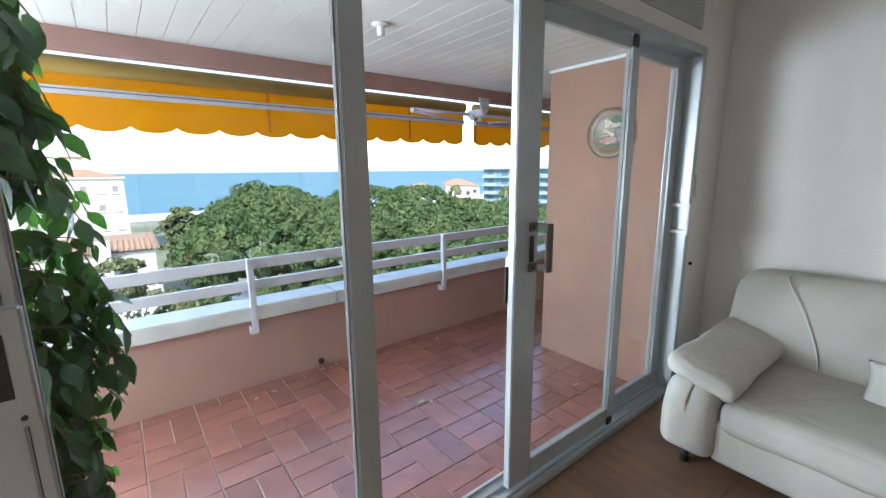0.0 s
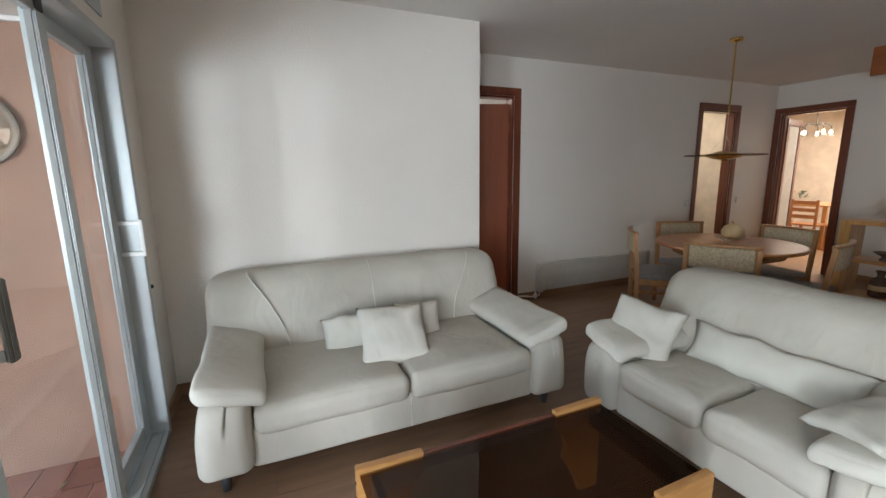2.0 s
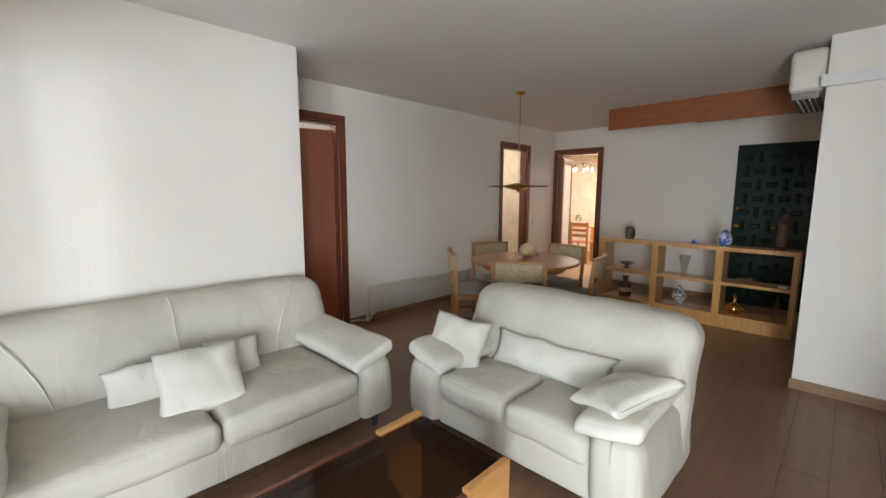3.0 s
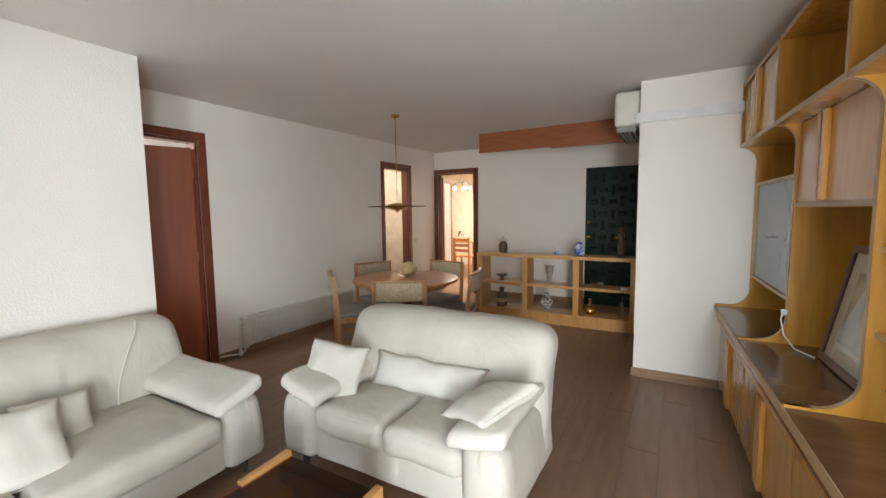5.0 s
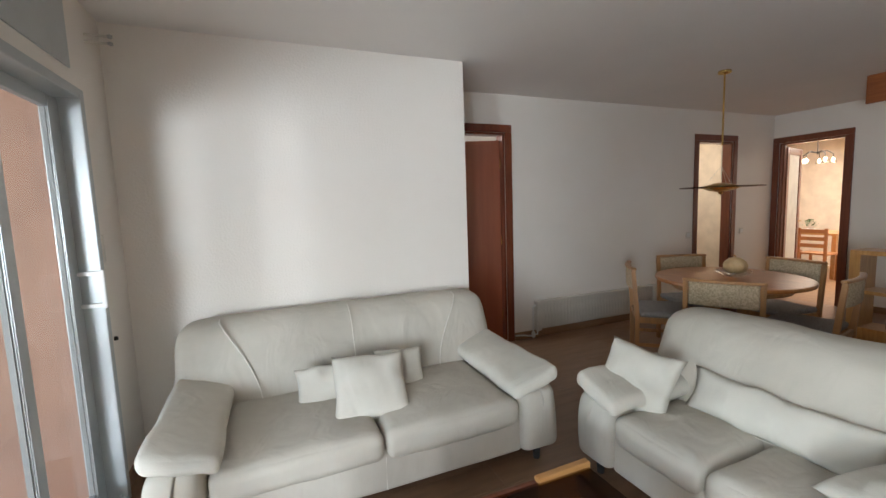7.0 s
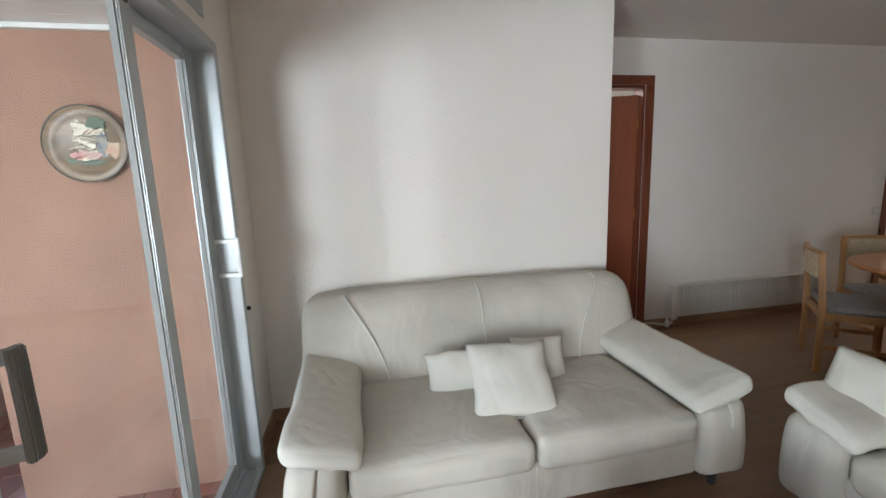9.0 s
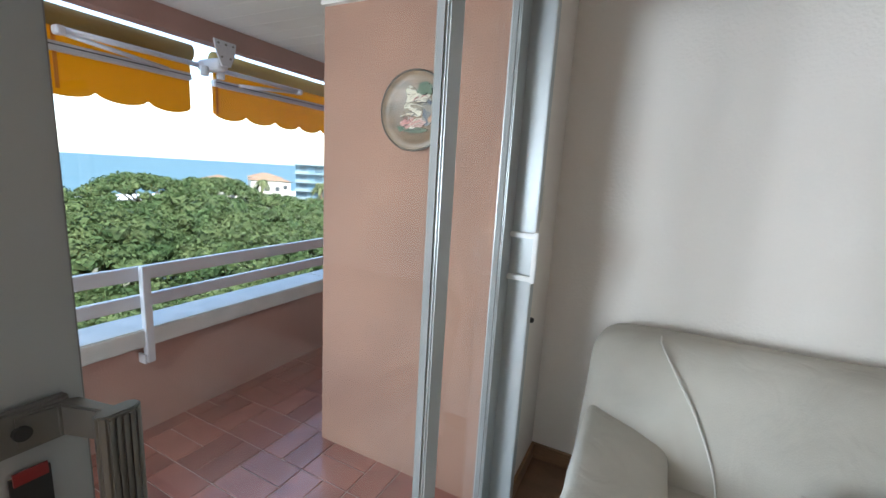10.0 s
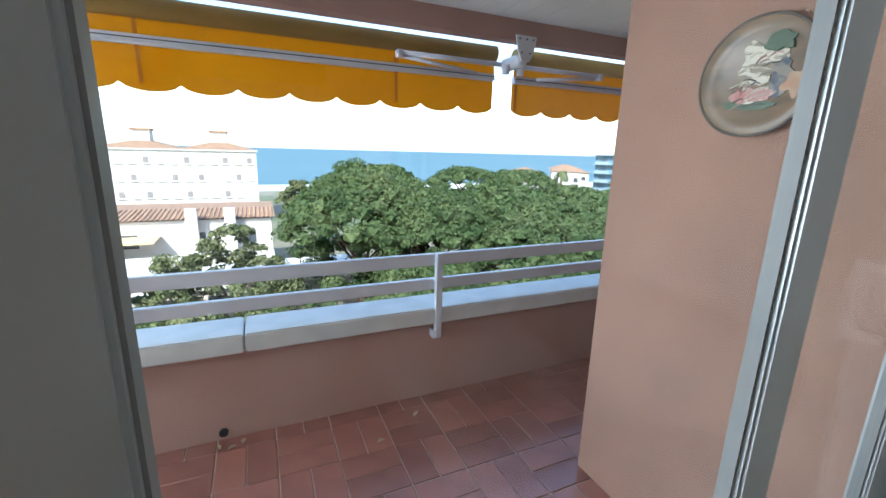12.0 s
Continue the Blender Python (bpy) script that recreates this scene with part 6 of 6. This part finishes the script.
# ---- trees ----
def foliage(name, centres, radii, per, size, material, parent, seed, flat=0.7, core=True):
    """A crown made of many small leaf clusters; each centre carries a tuft."""
    rs = np.random.RandomState(seed)
    verts, faces = [], []
    ico = bmesh.new()
    bmesh.ops.create_icosphere(ico, subdivisions=1, radius=1.0)
    iv = np.array([v.co[:] for v in ico.verts])
    jf = [[v.index for v in f.verts] for f in ico.faces]
    ico.free()
    off = 0
    for c, r in zip(centres, radii):
        c = np.array(c)
        if core:
            k = iv * (r * 0.74) * rs.uniform(0.75, 1.1, (len(iv), 1)) * np.array([1, 1, flat]) + c
            verts.append(k)
            faces += [[i + off for i in f] for f in jf]
            off += len(iv)
        d = rs.normal(size=(per, 3))
        d /= np.linalg.norm(d, axis=1)[:, None]
        d[:, 2] = np.where(d[:, 2] < -0.35, -d[:, 2], d[:, 2])
        p = c + d * (r * rs.uniform(0.72, 1.06, (per, 1))) * np.array([1, 1, flat])
        n = d + rs.normal(scale=0.5, size=(per, 3))
        n /= np.linalg.norm(n, axis=1)[:, None]
        u = np.cross(n, rs.normal(size=(per, 3)))
        u /= np.linalg.norm(u, axis=1)[:, None] + 1e-9
        w = np.cross(n, u)
        s = size * rs.uniform(0.6, 1.3, (per, 1))
        q = np.stack([p - u * s, p - w * s * 0.5 + n * s * 0.15, p + u * s, p + w * s * 0.5 + n * s * 0.15], 1).reshape(-1, 3)
        verts.append(q)
        faces += [[off + 4 * i, off + 4 * i + 1, off + 4 * i + 2, off + 4 * i + 3] for i in range(per)]
        off += 4 * per
    me = bpy.data.meshes.new(name)
    me.from_pydata(np.concatenate(verts).tolist(), [], faces)
    me.materials.append(M[material])
    ob = new(name, me)
    ob.parent = parent
    return ob


def pine(x, y, top, radius, height, seed, clumps=90, per=60, size=0.2, material="pineleaf", label="umbrella pine with a broad clumped green crown"):
    """An umbrella pine: trunk, limbs and a domed crown of clumps."""
    rs = random.Random(seed)
    t = thing("pine_tree", label, "tree", pose(x, y, GZ), "pines below the balcony")
    top -= GZ
    cz = top - height
    lean = rs.uniform(-0.8, 0.8)
    bm = bmesh.new()
    pts = [(0, 0, 0), (lean * 0.3, 0.1, cz * 0.35), (lean * 0.7, 0.2, cz * 0.7), (lean, 0.2, cz)]
    tube(bm, pts[:2], 0.34, 10)
    tube(bm, pts[1:3], 0.28, 10)
    tube(bm, pts[2:], 0.22, 10)
    tr = part("trunk", bm, "bark", t, smooth=True)
    for k in range(7):
        a = k * 0.9 + rs.uniform(0, 0.5)
        e = radius * rs.uniform(0.45, 0.7)
        lb = bmesh.new()
        tube(lb, [(lean * 0.75, 0.2, cz * rs.uniform(0.72, 0.9)), (e * 0.5 * math.cos(a) + lean, e * 0.5 * math.sin(a), cz + height * 0.15), (e * math.cos(a) + lean, e * math.sin(a), cz + height * 0.45)], 0.10, 6)
        part("limb", lb, "bark", tr, smooth=True)
    cs, rr = [], []
    for k in range(clumps):
        u = (k + 0.5) / clumps
        a = k * 2.39996
        rad = math.sqrt(u)
        dome = math.sqrt(max(0.0, 1 - (rad * 0.96) ** 2))
        wob = 1 + 0.16 * noise.noise(Vector((math.cos(a) * 1.3 + seed, math.sin(a) * 1.3, seed * 1.7)))
        cr = radius * rs.uniform(0.13, 0.2)
        cs.append((rad * radius * wob * math.cos(a) + lean, rad * radius * wob * math.sin(a), cz + height * (0.10 + 0.84 * dome * wob) - cr * 0.5 + rs.uniform(-0.35, 0.2)))
        rr.append(cr)
        if rad > 0.6 and k % 2:
            cs.append((rad * radius * 0.86 * wob * math.cos(a) + lean, rad * radius * 0.86 * wob * math.sin(a), cz + height * rs.uniform(-0.25, 0.12)))
            rr.append(cr * 0.9)
    foliage("crown", cs, rr, per, size, material, t, seed)
    return t


for i, (px, py, top, rad, hh) in enumerate((
        (8.2, 31.0, 0.5, 6.3, 7.2), (13.6, 27.5, -1.2, 5.4, 5.5), (18.5, 23.0, -1.5, 5.2, 5.5), (10.4, 22.5, -4.9, 4.2, 4.6), (15.0, 18.0, -4.6, 4.2, 4.8),
        (24.0, 24.0, -2.2, 5.6, 5.6), (21.5, 15.5, -4.2, 4.6, 5.2), (28.5, 17.5, -3.6, 5.2, 5.4), (24.5, 9.0, -4.8, 4.6, 5.0), (33.0, 25.0, -3.1, 6.0, 5.5), (35.0, 13.0, -4.3, 5.6, 5.2))):
    pine(px, py, top, rad, hh, 20 + i, clumps=130, per=115, size=0.15)
for i, (px, py, top, rad, hh) in enumerate((
        (27.0, 40.0, -1.9, 6.5, 5.0), (38.0, 36.0, -3.3, 7.0, 5.0), (47.0, 44.0, -3.9, 7.5, 5.0), (44.0, 26.0, -4.2, 7.0, 5.0), (55.0, 34.0, -4.6, 7.5, 5.0), (56.0, 52.0, -4.6, 8.0, 5.0),
        (21.0, 66.0, -0.9, 5.0, 4.5), (44.0, 82.0, -1.6, 8.0, 5.5), (54.0, 78.0, -2.0, 8.0, 5.0), (62.0, 70.0, -5.0, 7.0, 5.0), (70.0, 62.0, -5.4, 8.0, 5.0), (66.0, 44.0, -5.6, 8.0, 5.0), (82.0, 54.0, -6.0, 9.0, 5.0))):
    pine(px, py, top, rad, hh, 60 + i, clumps=70, per=45, size=0.34, label="distant umbrella pine with a dense green crown")

# airy lighter tree by the terraces, and garden shrubs


def shrub(x, y, z0, top, radius, seed, per=60, n=80, size=0.17, name="garden_tree", label="airy grey-green garden tree by the white house"):
    rs = random.Random(seed)
    t = thing(name, label, "tree", pose(x, y, z0), "garden trees")
    h = top - z0
    bm = bmesh.new()
    tube(bm, [(0, 0, 0), (0.1, 0.1, h * 0.35), (0.2, 0, h * 0.6)], 0.12, 8)
    tr = part("trunk", bm, "bark", t, smooth=True)
    for k in range(5):
        a = k * 1.3
        bm = bmesh.new()
        tube(bm, [(0.1, 0.1, h * 0.35), (radius * 0.5 * math.cos(a), radius * 0.5 * math.sin(a), h * 0.7)], 0.05, 6)
        part("limb", bm, "bark", tr)
    cs, rr = [], []
    for k in range(n):
        a, u, w = rs.uniform(0, 6.283), rs.uniform(0, 1) ** 0.5, rs.uniform(0.25, 1)
        rad = radius * u * math.sin(math.pi * (0.15 + 0.75 * w))
        cs.append((rad * math.cos(a), rad * math.sin(a), h * w))
        rr.append(rs.uniform(0.35, 0.7))
    foliage("crown", cs, rr, per, size, "bushleaf", t, seed, core=False)


for i, (x, y, z0, top, rad) in enumerate(((-0.6, 29.5, GZ, -3.9, 2.9), (-3.4, 29.0, GZ, -5.4, 2.5), (2.4, 29.0, GZ, -6.2, 2.0), (-7.5, 28, GZ, -6.4, 2.8), (-1.6, 20.5, GZ, -6.4, 2.2), (-11, 28, GZ, -6.5, 3.0), (0.6, 20.8, GZ, -6.8, 1.7))):
    shrub(x, y, z0, top, rad, 200 + i)
hd = thing("hedge", "long dark green garden hedge", "hedge", pose(0, 24.0, GZ))
rs = random.Random(4)
cs = [(-20 + 0.55 * k, rs.uniform(-0.7, 0.7), rs.uniform(0.3, 6.0)) for k in range(47) for _ in range(8)]
foliage("foliage", cs, [rs.uniform(0.5, 0.8) for _ in cs], 34, 0.16, "pineleaf", hd, 401)
for i, (x, y) in enumerate(((6.4, 62),)):
    shrub(x, y, GZ, -3.4, 3.0, 240 + i, label="tall garden tree beyond the tiled roof", size=0.3)


def palm(x, y, top, seed):
    rs = random.Random(seed)
    t = thing("palm_tree", "palm tree with a straight trunk and drooping fronds", "tree", pose(x, y, GZ), "palms before the blue building")
    h = top - GZ
    part("trunk", tube(bmesh.new(), [(0, 0, 0), (0.1, 0, h * 0.5), (0.15, 0, h)], 0.32, 10), "bark", t, smooth=True)
    bm = bmesh.new()
    for k in range(34):
        a = k * 2.4
        up = rs.uniform(-0.6, 1.0)
        L = rs.uniform(1.8, 2.6)
        prev = None
        for j in range(6):
            u = j / 5
            p = Vector((0.15 + L * u * math.cos(a) * (0.9 - 0.2 * up), L * u * math.sin(a) * (0.9 - 0.2 * up), h + up * 1.6 * u - 1.7 * u * u))
            s = Vector((-math.sin(a), math.cos(a), 0)) * (0.34 * math.sin(math.pi * (0.15 + 0.8 * u)))
            cur = (bm.verts.new(p - s + Vector((0, 0, -0.15))), bm.verts.new(p), bm.verts.new(p + s + Vector((0, 0, -0.15))))
            if prev:
                bm.faces.new((prev[0], cur[0], cur[1], prev[1]))
                bm.faces.new((prev[1], cur[1], cur[2], prev[2]))
            prev = cur
    part("fronds", bm, "bushleaf", t, kind="stuff")


for i, (a, d, top) in enumerate(((0.825, 95, -2.6), (0.985, 85, -3.0), (0.70, 105, -2.8))):
    palm(d * math.sin(a), d * math.cos(a), top, 300 + i)

# ---- ficus on the balcony ----
fi = thing("ficus_plant", "tall potted ficus with drooping dark green leaves on the balcony", "plant", pose(-0.46, 0.60, ZB))
part("pot", lathe(bmesh.new(), [(0, 0), (0.12, 0), (0.17, 0.30), (0.185, 0.30), (0.185, 0.34), (0.165, 0.34), (0.155, 0.30), (0, 0.29)], 28), "terracotta", fi, smooth=True)
part("trunk", tube(bmesh.new(), [(0, 0, 0.28), (0.03, 0, 0.8), (0.0, 0.02, 1.3), (0.06, 0.0, 1.75)], 0.016, 8), "bark", fi, smooth=True)
rs = random.Random(8)
stems, leaves = bmesh.new(), bmesh.new()


def add_leaf(bm, p, direction, length, roll):
    d = direction.normalized()
    s = d.cross(Vector((math.cos(roll), math.sin(roll), 0.2))).normalized()
    n = s.cross(d).normalized()
    w = length * 0.27
    rows = []
    for u, k, droop in ((0, 0.05, 0), (0.25, 0.85, 0.01), (0.55, 1.0, 0.0), (0.82, 0.5, -0.06), (1.0, 0.02, -0.14)):
        c = p + d * (u * length) + Vector((0, 0, droop * length))
        rows.append([bm.verts.new(c - s * w * k + n * w * 0.25 * k), bm.verts.new(c), bm.verts.new(c + s * w * k + n * w * 0.25 * k)])
    for a, b in zip(rows, rows[1:]):
        bm.faces.new((a[0], b[0], b[1], a[1]))
        bm.faces.new((a[1], b[1], b[2], a[2]))


for k in range(290):
    z0 = rs.uniform(0.45, 1.98)
    a = rs.uniform(0, 6.283)
    R_ = (0.17 + 0.04 * math.sin(z0 * 7.0) + (0.09 if 1.30 < z0 < 1.55 else 0.0)) * rs.uniform(0.5, 1.2) * (1.0 if z0 < 1.75 else 0.85)
    p0 = Vector((0.06 + 0.10 * math.cos(a), 0.10 * math.sin(a) - 0.02, z0 + 0.05))
    p1 = Vector((0.14 + R_ * math.cos(a) * 1.25, R_ * math.sin(a), z0 + 0.02))
    p2 = p1 + Vector((0.07 * math.cos(a), 0.05 * math.sin(a), -rs.uniform(0.10, 0.22)))
    tube(stems, [p0, p1, p2], 0.0022, 4)
    for j in range(11):
        u = j / 10
        q = p0.lerp(p1, u * 2) if u < 0.5 else p1.lerp(p2, u * 2 - 1)
        side = rs.uniform(0, 6.283)
        add_leaf(leaves, q, Vector((math.cos(side) * 0.6, math.sin(side) * 0.6, -rs.uniform(0.3, 1.3))), rs.uniform(0.06, 0.095), rs.uniform(0, 6.283))
part("twigs", stems, "bark", fi)
part("leaves", leaves, "ficus", fi, smooth=True, kind="stuff")

# ---- balcony tiles ----
slab = bpy.data.objects["balcony_slab"]
TW = 0.28


def tile_mesh(w, h, bm=None, ox=0.0, oy=0.0, oz=0.0):
    own = bm is None
    bm = bm or bmesh.new()
    g, b, t = 0.003, 0.003, 0.008
    v0 = [bm.verts.new((ox + x, oy + y, oz - t)) for x, y in ((g, g), (w - g, g), (w - g, h - g), (g, h - g))]
    v1 = [bm.verts.new((ox + x, oy + y, oz - b * 0.6)) for x, y in ((g, g), (w - g, g), (w - g, h - g), (g, h - g))]
    v2 = [bm.verts.new((ox + x, oy + y, oz)) for x, y in ((g + b, g + b), (w - g - b, g + b), (w - g - b, h - g - b), (g + b, h - g - b))]
    bm.faces.new(v2)
    for k in range(4):
        l = (k + 1) % 4
        bm.faces.new((v0[k], v0[l], v1[l], v1[k]))
        bm.faces.new((v1[k], v1[l], v2[l], v2[k]))
    if own:
        me = bpy.data.meshes.new("tile")
        bm.to_mesh(me)
        bm.free()
        me.materials.append(M["tile"])
        return me
    return bm


flat_me, tall_me = tile_mesh(TW, TW / 2), tile_mesh(TW / 2, TW)
rest = bmesh.new()
spots = []
for i in range(-8, 17):
    y, k = -0.135, i % 2
    while y < 1.93:
        if k % 2:
            cells = [(i * TW, y, TW, TW / 2), (i * TW, y + TW / 2, TW, TW / 2)]
        else:
            cells = [(i * TW, y, TW / 2, TW), (i * TW + TW / 2, y, TW / 2, TW)]
        for cx, cy, w, h in cells:
            lo, hi = max(cy, 0.14), min(cy + h, 1.928)
            if hi - lo > 0.03:
                spots.append((cx, lo, w, hi - lo))
        y += TW
        k += 1
spots.sort(key=lambda s: (s[0] - 1.4) ** 2 * 0.8 + (s[1] - 0.6) ** 2)
rz = random.Random(9)
count = 0
for x, y, w, h in spots:
    full = abs(h - (TW / 2 if w > TW * 0.75 else TW)) < 1e-6
    dz = rz.uniform(-0.0008, 0.0008)
    if full and count < 300:
        ob = new("tile", flat_me if w > TW * 0.75 else tall_me)
        ob.location = (x, y, ZB + dz)
        ob.parent = slab
        count += 1
    else:
        tile_mesh(w, h, rest, x, y, ZB + dz)
part("tile_field", rest, "tile", slab, kind="stuff")

# ---- laminate floor boards ----
floor_ob = bpy.data.objects["floor"]


def board_mesh(L, w, bm=None, ox=0.0, oy=0.0):
    own = bm is None
    bm = bm or bmesh.new()
    g, t = 0.0006, 0.008
    v0 = [bm.verts.new((ox + a, oy + b, -t)) for a, b in ((g, g), (w - g, g), (w - g, L - g), (g, L - g))]
    v1 = [bm.verts.new((ox + a, oy + b, -0.0008)) for a, b in ((g, g), (w - g, g), (w - g, L - g), (g, L - g))]
    v2 = [bm.verts.new((ox + a, oy + b, 0)) for a, b in ((g + 0.001, g + 0.001), (w - g - 0.001, g + 0.001), (w - g - 0.001, L - g - 0.001), (g + 0.001, L - g - 0.001))]
    bm.faces.new(v2)
    for k in range(4):
        l = (k + 1) % 4
        bm.faces.new((v0[k], v0[l], v1[l], v1[k]))
        bm.faces.new((v1[k], v1[l], v2[l], v2[k]))
    if own:
        me = bpy.data.meshes.new("plank")
        bm.to_mesh(me)
        bm.free()
        me.materials.append(M["floorwood"])
        return me
    return bm


PW, PL = 0.19, 1.25
plank_me = board_mesh(PL, PW)
n = 0
edge = bmesh.new()
x = XU
row = 0
while x < XW - 0.001:
    w = min(PW, XW - x)
    y = -7.25 - (row * 0.47) % PL
    while y < 0.0:
        ya, yb = max(y, -7.25), min(y + PL, 0.0)
        if w == PW and ya == y and yb == y + PL:
            ob = new("plank", plank_me)
            ob.location = (x, y, 0)
            ob.parent = floor_ob
            n += 1
        else:
            board_mesh(yb - ya, w, edge, x, ya)
        y += PL
    x += PW
    row += 1
part("plank_field", edge, "floorwood", floor_ob, kind="stuff")
